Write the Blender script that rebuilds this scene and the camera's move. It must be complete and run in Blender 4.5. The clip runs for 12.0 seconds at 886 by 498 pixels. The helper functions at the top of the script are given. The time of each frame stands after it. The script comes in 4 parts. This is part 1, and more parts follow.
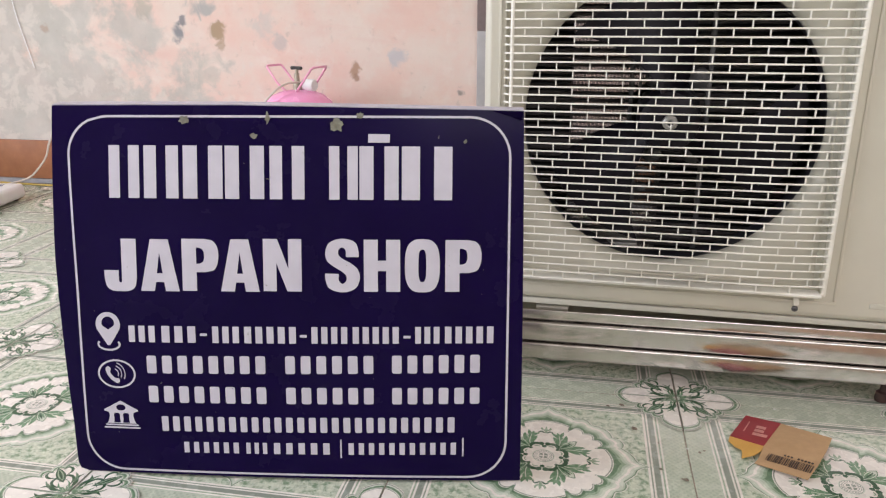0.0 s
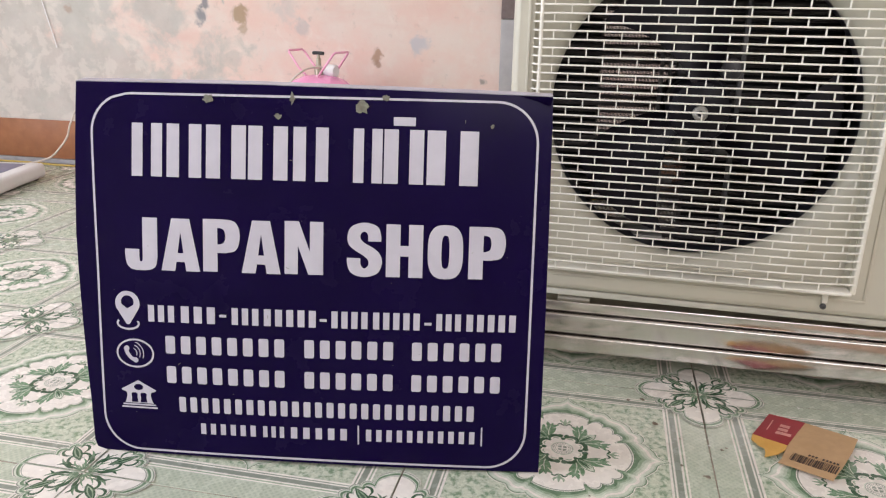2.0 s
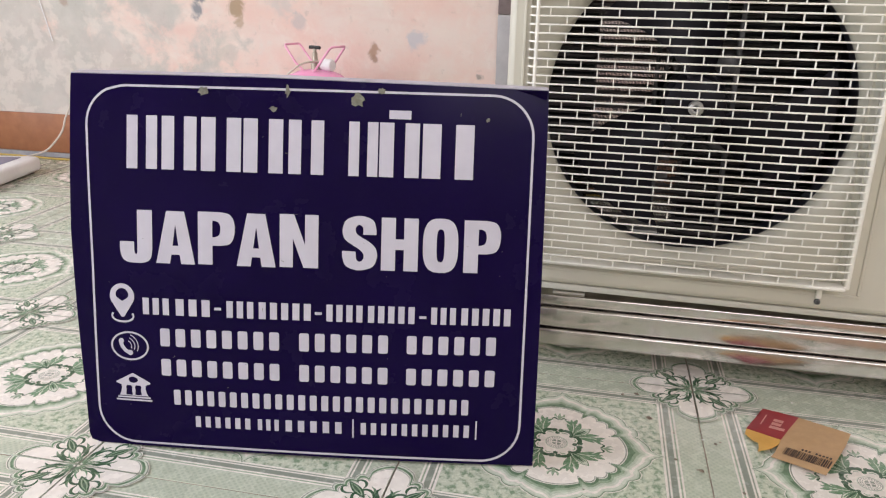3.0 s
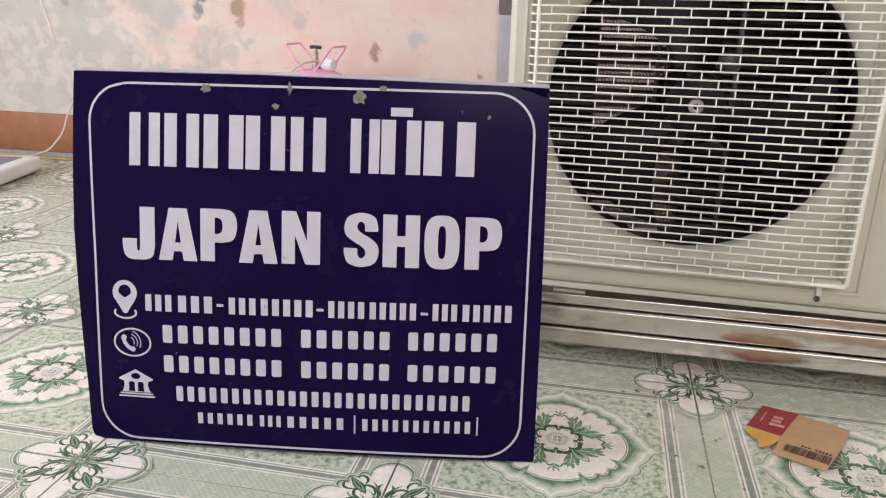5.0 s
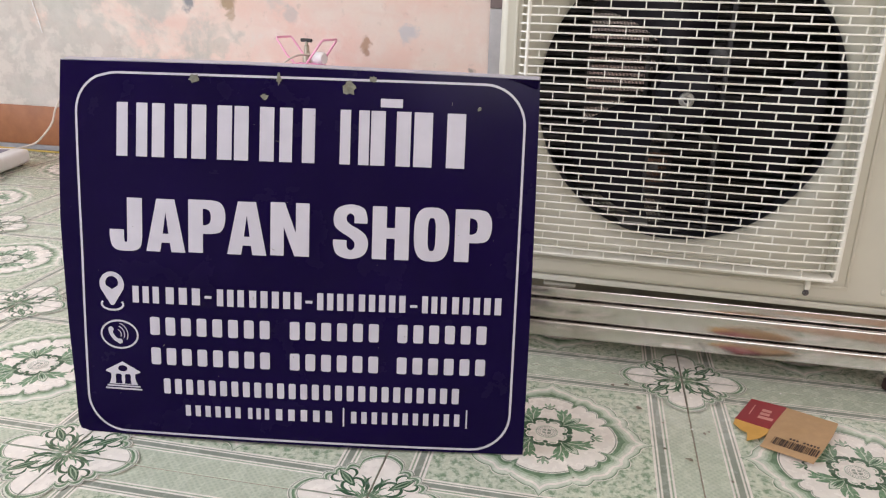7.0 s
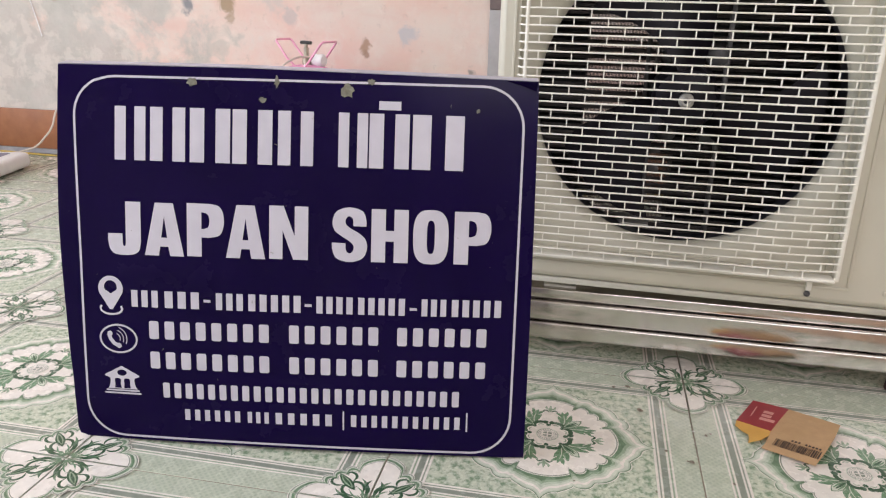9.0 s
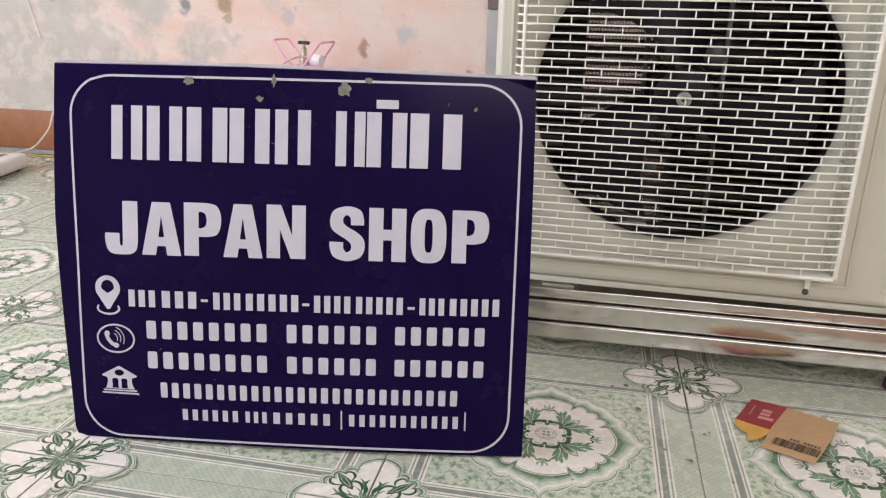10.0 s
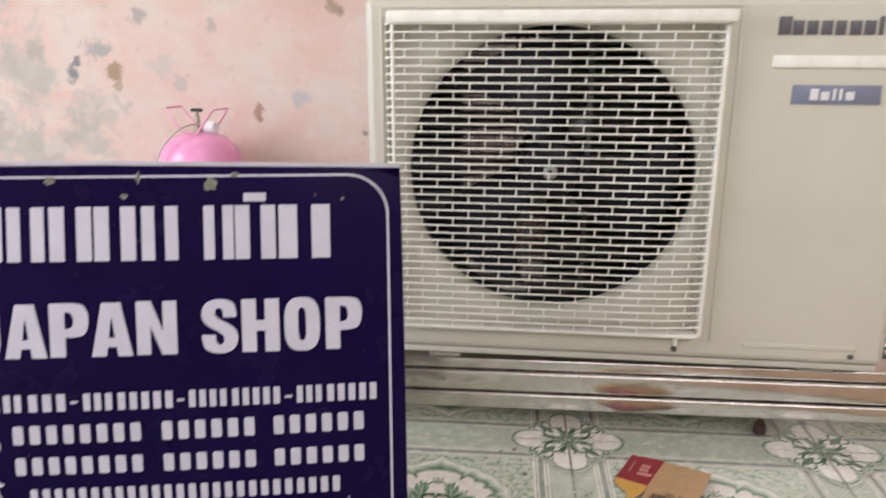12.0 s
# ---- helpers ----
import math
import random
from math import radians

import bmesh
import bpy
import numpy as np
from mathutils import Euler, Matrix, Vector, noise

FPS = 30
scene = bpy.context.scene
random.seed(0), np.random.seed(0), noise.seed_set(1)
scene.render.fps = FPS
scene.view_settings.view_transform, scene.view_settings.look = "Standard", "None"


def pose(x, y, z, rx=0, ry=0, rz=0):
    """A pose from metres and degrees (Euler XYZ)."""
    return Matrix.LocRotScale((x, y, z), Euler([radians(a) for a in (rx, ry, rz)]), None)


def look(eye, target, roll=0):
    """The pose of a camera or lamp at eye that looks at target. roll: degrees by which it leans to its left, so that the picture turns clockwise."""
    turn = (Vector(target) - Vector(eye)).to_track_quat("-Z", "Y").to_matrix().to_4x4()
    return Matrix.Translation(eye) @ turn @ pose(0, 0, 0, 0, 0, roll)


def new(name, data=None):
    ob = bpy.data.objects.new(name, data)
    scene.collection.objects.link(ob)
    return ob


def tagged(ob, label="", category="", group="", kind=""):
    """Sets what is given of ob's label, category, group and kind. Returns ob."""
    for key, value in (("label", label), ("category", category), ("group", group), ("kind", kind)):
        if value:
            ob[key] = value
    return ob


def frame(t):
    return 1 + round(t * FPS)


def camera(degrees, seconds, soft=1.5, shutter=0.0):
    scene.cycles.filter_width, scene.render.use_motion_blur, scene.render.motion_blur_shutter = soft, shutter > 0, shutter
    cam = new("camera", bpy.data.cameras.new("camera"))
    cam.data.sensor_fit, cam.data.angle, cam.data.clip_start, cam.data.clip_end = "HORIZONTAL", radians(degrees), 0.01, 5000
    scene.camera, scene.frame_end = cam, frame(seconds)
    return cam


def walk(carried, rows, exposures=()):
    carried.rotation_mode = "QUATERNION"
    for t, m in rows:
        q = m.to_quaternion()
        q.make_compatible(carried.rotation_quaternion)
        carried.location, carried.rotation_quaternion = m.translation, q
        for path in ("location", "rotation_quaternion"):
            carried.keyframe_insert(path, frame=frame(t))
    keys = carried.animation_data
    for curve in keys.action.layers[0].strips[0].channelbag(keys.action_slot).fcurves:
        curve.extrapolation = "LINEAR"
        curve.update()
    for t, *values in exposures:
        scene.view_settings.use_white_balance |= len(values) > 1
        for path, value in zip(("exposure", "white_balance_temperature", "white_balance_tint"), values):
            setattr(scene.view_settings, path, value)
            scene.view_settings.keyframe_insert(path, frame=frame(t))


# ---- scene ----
cam = camera(61.1, 12.0, soft=1.2, shutter=0.4)
PATH = [
    (0, (-0.167, -1.122, 0.598), (-0.522, 0.748, -0.015), -0.2),
    (0.5, (-0.176, -1.118, 0.591), (-0.548, 0.749, -0.021), 0.1),
    (1, (-0.18, -1.115, 0.592), (-0.564, 0.747, -0.027), 0.4),
    (1.5, (-0.184, -1.111, 0.588), (-0.573, 0.748, -0.039), 0.7),
    (2, (-0.181, -1.113, 0.587), (-0.571, 0.744, -0.047), 0.9),
    (2.5, (-0.177, -1.116, 0.586), (-0.563, 0.739, -0.054), 1.1),
    (3, (-0.179, -1.114, 0.584), (-0.559, 0.741, -0.059), 1.2),
    (5, (-0.179, -1.12, 0.58), (-0.56, 0.736, -0.06), 1.2),
    (5.5, (-0.179, -1.118, 0.576), (-0.559, 0.738, -0.065), 1.3),
    (6, (-0.177, -1.118, 0.574), (-0.553, 0.738, -0.068), 1.4),
    (6.5, (-0.178, -1.119, 0.575), (-0.543, 0.739, -0.071), 1.6),
    (7, (-0.177, -1.118, 0.574), (-0.535, 0.74, -0.075), 1.6),
    (9, (-0.175, -1.114, 0.575), (-0.537, 0.743, -0.071), 1.3),
    (9.5, (-0.177, -1.113, 0.574), (-0.54, 0.745, -0.071), 1.3),
    (10, (-0.174, -1.113, 0.572), (-0.533, 0.746, -0.072), 1.2),
    (10.5, (-0.17, -1.115, 0.572), (-0.515, 0.747, -0.07), 1.0),
    (11, (-0.168, -1.116, 0.574), (-0.479, 0.758, -0.052), 0.8),
    (11.5, (-0.153, -1.115, 0.577), (-0.424, 0.771, -0.03), 0.5),
    (11.6, (-0.143, -1.117, 0.5815), (-0.405, 0.772, -0.016), 0.4),
    (11.8, (-0.1245, -1.1145, 0.6045), (-0.349, 0.788, 0.0315), 0.3),
    (12, (-0.107, -1.108, 0.633), (-0.275, 0.809, 0.09), 0.0),
]
walk(cam, [(t, look(eye, target, roll)) for t, eye, target, roll in PATH], [(0.0, 0.12, 6200.0, 18.0), (12.0, 0.12, 6200.0, 18.0)])

# ---- world and light ----
world = bpy.data.worlds.new("world")
scene.world = world
world.use_nodes = True
wn = world.node_tree
sky = wn.nodes.new("ShaderNodeTexSky")
sky.sky_type, sky.sun_disc = "NISHITA", False
sky.sun_elevation, sky.sun_rotation = radians(48), radians(120)
wn.nodes["Background"].inputs["Strength"].default_value = 0.12
wn.links.new(sky.outputs[0], wn.nodes["Background"].inputs["Color"])

sun = new("sun", bpy.data.lights.new("sun", "SUN"))
sun.data.energy, sun.data.angle, sun.data.color = 1.5, radians(8), (1.0, 0.95, 0.88)
sun.matrix_world = look((4, -6, 8), (0, 0, 0))


def opening_lamp(name, eye, target, w, h, watts, colour):
    lamp = new(name, bpy.data.lights.new(name, "AREA"))
    lamp.data.shape, lamp.data.size, lamp.data.size_y = "RECTANGLE", w, h
    lamp.data.energy, lamp.data.color = watts, colour
    lamp.matrix_world = look(eye, target)
    return lamp


# daylight in the doorway at the side and in the wide window behind the camera
opening_lamp("doorway_daylight", (-3.30, -1.05, 1.30), (-2.0, -0.90, 0.35), 1.7, 2.1, 96, (0.94, 0.985, 1.0))
opening_lamp("window_daylight", (1.15, -3.28, 2.2), (1.0, -2.0, 1.75), 2.2, 1.2, 42, (1.0, 0.945, 0.875))


# ---- materials ----
def material(name, colour, rough=0.5, metal=0.0, var=0.12, scale=30.0, bump=0.0, bump_scale=200.0, second=None, amount=0.5,
             second_scale=6.0, edge=(0.45, 0.62), rough_var=0.0, spec=0.5, coat=0.0, per_object=0.0, coords="Object"):
    """A surface with fine grain, larger stains of a second colour, uneven gloss and relief."""
    m = bpy.data.materials.new(name)
    m.use_nodes = True
    t = m.node_tree
    n, l = t.nodes, t.links
    b = n["Principled BSDF"]
    b.inputs["Roughness"].default_value, b.inputs["Metallic"].default_value = rough, metal
    b.inputs["Specular IOR Level"].default_value = spec
    b.inputs["Coat Weight"].default_value = coat
    b.inputs["Coat Roughness"].default_value = 0.08
    tc = n.new("ShaderNodeTexCoord")
    out = coords

    def noise_at(s, detail=4.0, rough_=0.6):
        x = n.new("ShaderNodeTexNoise")
        x.inputs["Scale"].default_value, x.inputs["Detail"].default_value, x.inputs["Roughness"].default_value = s, detail, rough_
        l.new(tc.outputs[out], x.inputs["Vector"])
        return x.outputs["Fac"]

    def ranged(sock, a, b2, c, d):
        x = n.new("ShaderNodeMapRange")
        l.new(sock, x.inputs[0])
        for i, v in enumerate((a, b2, c, d)):
            x.inputs[i + 1].default_value = v
        return x.outputs[0]

    def mixed(fac, a, b2, kind="MIX"):
        x = n.new("ShaderNodeMix")
        x.data_type, x.blend_type = "RGBA", kind
        if isinstance(fac, float):
            x.inputs[0].default_value = fac
        else:
            l.new(fac, x.inputs[0])
        for i, v in ((6, a), (7, b2)):
            if isinstance(v, tuple):
                x.inputs[i].default_value = (*v, 1.0)
            else:
                l.new(v, x.inputs[i])
        return x.outputs[2]

    col = mixed(ranged(noise_at(scale), 0.3, 0.7, 0.0, 1.0), tuple(c * (1 - var) for c in colour), tuple(min(1.0, c * (1 + var)) for c in colour))
    if second:
        fac = ranged(noise_at(second_scale, 6.0, 0.65), edge[0], edge[1], 0.0, amount)
        col = mixed(fac, col, second)
    if per_object:
        oi = n.new("ShaderNodeObjectInfo")
        v = ranged(oi.outputs["Random"], 0.0, 1.0, 1.0 - per_object, 1.0)
        cmb = n.new("ShaderNodeCombineColor")
        for i in range(3):
            l.new(v, cmb.inputs[i])
        col = mixed(1.0, col, cmb.outputs[0], "MULTIPLY")
    l.new(col, b.inputs["Base Color"])
    if rough_var:
        l.new(ranged(noise_at(second_scale * 2.3, 5.0), 0.3, 0.7, max(0.02, rough - rough_var), rough + rough_var), b.inputs["Roughness"])
    if bump:
        bp = n.new("ShaderNodeBump")
        bp.inputs["Strength"].default_value, bp.inputs["Distance"].default_value = 1.0, bump
        l.new(noise_at(bump_scale), bp.inputs["Height"])
        l.new(bp.outputs[0], b.inputs["Normal"])
    return m


def glazed(name, colour, **k):
    a = dict(rough=0.26, rough_var=0.08, spec=0.5, var=0.06, scale=90.0, per_object=0.05, coords="Object",
             second=tuple(c * 0.72 for c in colour), amount=0.5, second_scale=22.0, edge=(0.5, 0.8))
    a.update(k)
    return material(name, colour, **a)


def dotted(m, pitch, colour, size):
    """Small printed dots in a lattice set on its corner."""
    n, l = m.node_tree.nodes, m.node_tree.links
    b = n["Principled BSDF"]
    under = b.inputs["Base Color"].links[0].from_socket
    tc, mp, vo, mr, mx = (n.new("ShaderNode" + k) for k in ("TexCoord", "Mapping", "TexVoronoi", "MapRange", "Mix"))
    mp.inputs["Rotation"].default_value = (0, 0, radians(45))
    mp.inputs["Location"].default_value = (0.001, 0.001, 0.5 * pitch)
    vo.inputs["Scale"].default_value, vo.inputs["Randomness"].default_value = 1 / pitch, 0.0
    vo.voronoi_dimensions = "2D"
    l.new(tc.outputs["Object"], mp.inputs[0])
    l.new(mp.outputs[0], vo.inputs["Vector"])
    l.new(vo.outputs["Distance"], mr.inputs[0])
    for i, v in enumerate((size * 0.7, size * 1.4, 0.42, 0.0)):
        mr.inputs[i + 1].default_value = v
    mx.data_type = "RGBA"
    l.new(mr.outputs[0], mx.inputs[0])
    l.new(under, mx.inputs[6])
    mx.inputs[7].default_value = (*colour, 1)
    l.new(mx.outputs[2], b.inputs["Base Color"])
    return m


TILE = {
    "band": dotted(glazed("tile_band", (0.53, 0.565, 0.45), var=0.10, scale=260.0), 0.0062, (0.30, 0.37, 0.27), 0.30),
    "field": glazed("tile_field", (0.60, 0.63, 0.50), second=(0.20, 0.29, 0.18), amount=0.95, second_scale=95.0, edge=(0.46, 0.62)),
    "haze": glazed("tile_haze", (0.50, 0.56, 0.44), var=0.08),
    "soft": glazed("tile_soft", (0.31, 0.40, 0.275), var=0.1),
    "white": glazed("tile_white", (0.84, 0.785, 0.715), second=(0.74, 0.65, 0.58), amount=0.6),
    "line": glazed("tile_line", (0.285, 0.31, 0.255)),
    "pale": glazed("tile_pale", (0.64, 0.67, 0.56)),
    "mid": glazed("tile_mid", (0.155, 0.24, 0.145), var=0.2, scale=120.0),
    "green": glazed("tile_green", (0.15, 0.265, 0.15), second=(0.24, 0.35, 0.23), amount=0.5, second_scale=110.0, edge=(0.5, 0.6)),
    "deep": glazed("tile_deep", (0.055, 0.115, 0.062)),
}
M = {
    "grout": material("grout", (0.30, 0.24, 0.19), 0.9, var=0.3, scale=60, second=(0.15, 0.12, 0.095), second_scale=9),
    "plaster": material("plaster", (0.72, 0.66, 0.60), 0.85, var=0.05, scale=14, second=(0.60, 0.60, 0.55), second_scale=2.2, bump=0.002, bump_scale=30),
    "ceiling": material("ceiling_paint", (0.76, 0.75, 0.72), 0.9, var=0.04, scale=6),
    "skirting": material("skirting_glaze", (0.33, 0.13, 0.055), 0.5, var=0.14, scale=22, second=(0.25, 0.09, 0.04), second_scale=7, rough_var=0.1),
    "skirting_strip": material("skirting_strip", (0.33, 0.32, 0.33), 0.8, var=0.15, scale=40),
    "navy": material("navy_print", (0.0055, 0.0013, 0.032), 0.24, var=0.14, scale=8, second=(0.008, 0.0030, 0.040), second_scale=5, rough_var=0.07, spec=0.10),
    "sign_white": material("white_vinyl", (0.57, 0.54, 0.61), 0.4, var=0.03, scale=30, second=(0.51, 0.48, 0.55), second_scale=18, amount=0.5),
    "sign_edge": material("sign_edge_steel", (0.55, 0.53, 0.61), 0.45, 0.0, var=0.08, scale=60, second=(0.35, 0.32, 0.32), second_scale=30),
    "chip": material("bare_rusty_metal", (0.20, 0.20, 0.155), 0.6, 0.2, var=0.35, scale=160, second=(0.16, 0.13, 0.09), second_scale=120),
    "cream": material("cream_enamel", (0.59, 0.56, 0.46), 0.38, var=0.025, scale=12, second=(0.565, 0.535, 0.435), second_scale=3.5, amount=0.7, rough_var=0.06, bump=0.00012, bump_scale=500),
    "cream_plastic": material("cream_plastic", (0.85, 0.825, 0.735), 0.40, var=0.04, scale=40, second=(0.70, 0.66, 0.55), second_scale=25, amount=0.5),
    "duct": material("duct_enamel", (0.56, 0.54, 0.46), 0.5, var=0.05, scale=20, second=(0.45, 0.43, 0.37), second_scale=6),
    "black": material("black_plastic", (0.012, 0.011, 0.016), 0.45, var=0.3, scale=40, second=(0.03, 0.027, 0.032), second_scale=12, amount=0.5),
    "fan": material("fan_plastic", (0.0075, 0.0060, 0.010), 0.45, var=0.25, scale=30, second=(0.013, 0.010, 0.015), second_scale=14, amount=0.6, spec=0.22),
    "bracket": material("dusty_bracket", (0.10, 0.097, 0.10), 0.55, 0.5, var=0.25, scale=40, second=(0.20, 0.19, 0.19), second_scale=20),
    "fins": material("coil_fins", (0.10, 0.09, 0.09), 0.5, 0.5, var=0.4, scale=25, second=(0.26, 0.22, 0.21), second_scale=9),
    "zinc": material("zinc_nut", (0.42, 0.41, 0.38), 0.42, 0.6, var=0.1, scale=80),
    "steel": material("polished_steel", (0.62, 0.59, 0.55), 0.17, 1.0, var=0.05, scale=18, second=(0.46, 0.42, 0.38), second_scale=16, amount=0.6, rough_var=0.06, bump=0.00010, bump_scale=12),
    "rubber": material("brown_rubber", (0.055, 0.028, 0.022), 0.6, var=0.3, scale=70),
    "dark_print": material("dark_print", (0.10, 0.09, 0.10), 0.4, var=0.1, scale=90),
    "badge": material("badge_blue_grey", (0.19, 0.20, 0.27), 0.35, var=0.06, scale=60),
    "badge_print": material("badge_print", (0.72, 0.71, 0.70), 0.4, var=0.04, scale=60),
    "pink": material("pink_enamel", (0.95, 0.40, 0.66), 0.22, var=0.04, scale=14, second=(0.88, 0.28, 0.52), second_scale=9, amount=0.6, rough_var=0.08),
    "pink_pale": material("pale_pink_wire", (0.90, 0.45, 0.60), 0.35, var=0.06, scale=40, second=(0.82, 0.34, 0.50), second_scale=30),
    "valve": material("valve_black", (0.03, 0.03, 0.03), 0.5, var=0.2, scale=90),
    "brass": material("valve_brass", (0.52, 0.47, 0.38), 0.35, 0.9, var=0.1, scale=90),
    "white_plastic": material("white_plastic", (0.86, 0.85, 0.84), 0.35, var=0.025, scale=22, second=(0.70, 0.69, 0.68), second_scale=12, amount=0.4),
    "violet": material("violet_grey_platform", (0.27, 0.26, 0.36), 0.5, var=0.08, scale=40, second=(0.22, 0.21, 0.29), second_scale=14),
    "hose": material("white_hose", (0.70, 0.62, 0.54), 0.45, var=0.05, scale=60),
    "yellow": material("yellow_cable", (0.52, 0.36, 0.07), 0.5, var=0.12, scale=60),
    "kraft": material("kraft_card", (0.50, 0.315, 0.165), 0.75, var=0.07, scale=90, second=(0.47, 0.29, 0.14), second_scale=28, bump=0.0002, bump_scale=300),
    "kraft_pale": material("pale_kraft_card", (0.60, 0.42, 0.30), 0.8, var=0.06, scale=60, second=(0.52, 0.35, 0.24), second_scale=14),
    "orange": material("orange_print", (0.68, 0.38, 0.09), 0.6, var=0.06, scale=70, second=(0.58, 0.30, 0.06), second_scale=30),
    "red": material("red_print", (0.30, 0.014, 0.022), 0.5, var=0.08, scale=70, second=(0.24, 0.012, 0.02), second_scale=30),
    "ink": material("ink_black", (0.05, 0.03, 0.025), 0.6, var=0.2, scale=90),
    "red_ink": material("pale_red_print", (0.62, 0.28, 0.24), 0.5, var=0.1, scale=90),
    "crumb": material("dry_leaf_crumb", (0.20, 0.16, 0.115), 0.8, var=0.4, scale=200),
    "speck": material("white_speck", (0.78, 0.77, 0.74), 0.6, var=0.1, scale=200),
    "post": material("grey_post_paint", (0.40, 0.38, 0.37), 0.5, var=0.08, scale=25, second=(0.32, 0.30, 0.29), second_scale=8),
    "post_brown": material("brown_post_stain", (0.17, 0.125, 0.115), 0.6, var=0.18, scale=30, second=(0.26, 0.21, 0.2), second_scale=16),
}


def worn_wall():
    """Old pink limewash over grey-green paint, with knocks and damp spots of their own shapes."""
    m = bpy.data.materials.new("worn_pink_limewash")
    m.use_nodes = True
    t = m.node_tree
    n, l = t.nodes, t.links
    b = n["Principled BSDF"]
    b.inputs["Roughness"].default_value = 0.82
    b.inputs["Specular IOR Level"].default_value = 0.25
    geo = n.new("ShaderNodeTexCoord")

    def node_noise(s, detail, dist=0.0, offset=(0, 0, 0), stretch=(1, 1, 1)):
        mp = n.new("ShaderNodeMapping")
        mp.inputs["Location"].default_value = offset
        mp.inputs["Scale"].default_value = stretch
        l.new(geo.outputs["Object"], mp.inputs[0])
        x = n.new("ShaderNodeTexNoise")
        x.inputs["Scale"].default_value, x.inputs["Detail"].default_value, x.inputs["Roughness"].default_value = s, detail, 0.62
        x.inputs["Distortion"].default_value = dist
        l.new(mp.outputs[0], x.inputs["Vector"])
        return x

    def mr(sock, a, c, lo=0.0, hi=1.0):
        x = n.new("ShaderNodeMapRange")
        x.interpolation_type = "SMOOTHSTEP"
        l.new(sock, x.inputs[0])
        for i, v in enumerate((a, c, lo, hi)):
            x.inputs[i + 1].default_value = v
        return x.outputs[0]

    def math_(op, a, c):
        x = n.new("ShaderNodeMath")
        x.operation = op
        for i, v in enumerate((a, c)):
            if isinstance(v, (int, float)):
                x.inputs[i].default_value = v
            else:
                l.new(v, x.inputs[i])
        return x.outputs[0]

    def mixc(fac, a, c):
        x = n.new("ShaderNodeMix")
        x.data_type = "RGBA"
        l.new(fac, x.inputs[0])
        for i, v in ((6, a), (7, c)):
            if isinstance(v, tuple):
                x.inputs[i].default_value = (*v, 1)
            else:
                l.new(v, x.inputs[i])
        return x.outputs[2]

    xyz = n.new("ShaderNodeSeparateXYZ")
    l.new(geo.outputs["Object"], xyz.inputs[0])
    px, pz = xyz.outputs[0], xyz.outputs[2]
    pink = mixc(mr(node_noise(5, 6).outputs[0], 0.35, 0.65), (0.77, 0.555, 0.475), (0.75, 0.63, 0.55))
    pink = mixc(mr(node_noise(11, 5, 0.6, (3, 0, 1)).outputs[0], 0.52, 0.72, 0, 0.65), pink, (0.79, 0.685, 0.605))
    pink = mixc(mr(node_noise(2.6, 5, 0.5, (1, 0, 7), (1, 1, 2.2)).outputs[0], 0.50, 0.70, 0, 0.55), pink, (0.73, 0.475, 0.41))
    # grey-green undercoat shows more towards the far end of the wall and low down
    drift = math_("ADD", math_("MULTIPLY", math_("ADD", px, 1.50), -0.27), math_("MULTIPLY", math_("SUBTRACT", 0.42, pz), 0.22))
    under = math_("ADD", node_noise(5.6, 9, 0.35, (5, 0, 2)).outputs[0], drift)
    green = mixc(mr(node_noise(9, 6).outputs[0], 0.35, 0.65), (0.42, 0.425, 0.385), (0.52, 0.505, 0.46))
    col = mixc(mr(under, 0.46, 0.60, 0, 0.72), pink, green)
    col = mixc(mr(math_("ADD", node_noise(13, 8, 0.3, (2, 0, 9)).outputs[0], math_("MULTIPLY", drift, 0.5)), 0.57, 0.66, 0, 0.5), col, (0.72, 0.645, 0.575))
    col = mixc(mr(node_noise(34, 5).outputs[0], 0.60, 0.74, 0, 0.35), col, (0.45, 0.38, 0.33))
    wob = node_noise(18, 6, 0.8)
    for i, (sx, sz, r, c, k) in enumerate((
            (-1.480, 0.525, 0.030, (0.26, 0.26, 0.27), 0.95), (-1.465, 0.556, 0.016, (0.24, 0.23, 0.24), 0.9),
            (-1.345, 0.530, 0.030, (0.34, 0.24, 0.13), 0.8), (-1.335, 0.487, 0.017, (0.42, 0.30, 0.2), 0.7),
            (-1.395, 0.602, 0.040, (0.40, 0.40, 0.38), 0.85), (-1.60, 0.608, 0.040, (0.42, 0.40, 0.33), 0.7),
            (-1.175, 0.545, 0.044, (0.52, 0.51, 0.48), 0.45), (-1.13, 0.50, 0.03, (0.50, 0.47, 0.45), 0.6),
            (-0.885, 0.415, 0.026, (0.40, 0.25, 0.16), 0.85), (-0.880, 0.385, 0.016, (0.36, 0.22, 0.15), 0.8),
            (-0.755, 0.455, 0.034, (0.52, 0.51, 0.53), 0.75), (-1.97, 0.535, 0.018, (0.42, 0.30, 0.23), 0.7),
            (-1.38, 0.40, 0.06, (0.52, 0.49, 0.43), 0.6), (-0.55, 0.345, 0.012, (0.25, 0.23, 0.2), 0.8),
            (-1.02, 0.665, 0.022, (0.45, 0.40, 0.36), 0.7), (-1.25, 0.70, 0.03, (0.36, 0.33, 0.32), 0.7),
            (-0.63, 0.715, 0.028, (0.36, 0.27, 0.18), 0.8))):
        dx, dz = math_("SUBTRACT", px, sx - 0.006), math_("SUBTRACT", pz, sz - 0.002)
        d = math_("SQRT", math_("ADD", math_("MULTIPLY", dx, dx), math_("MULTIPLY", dz, dz)), 0.0)
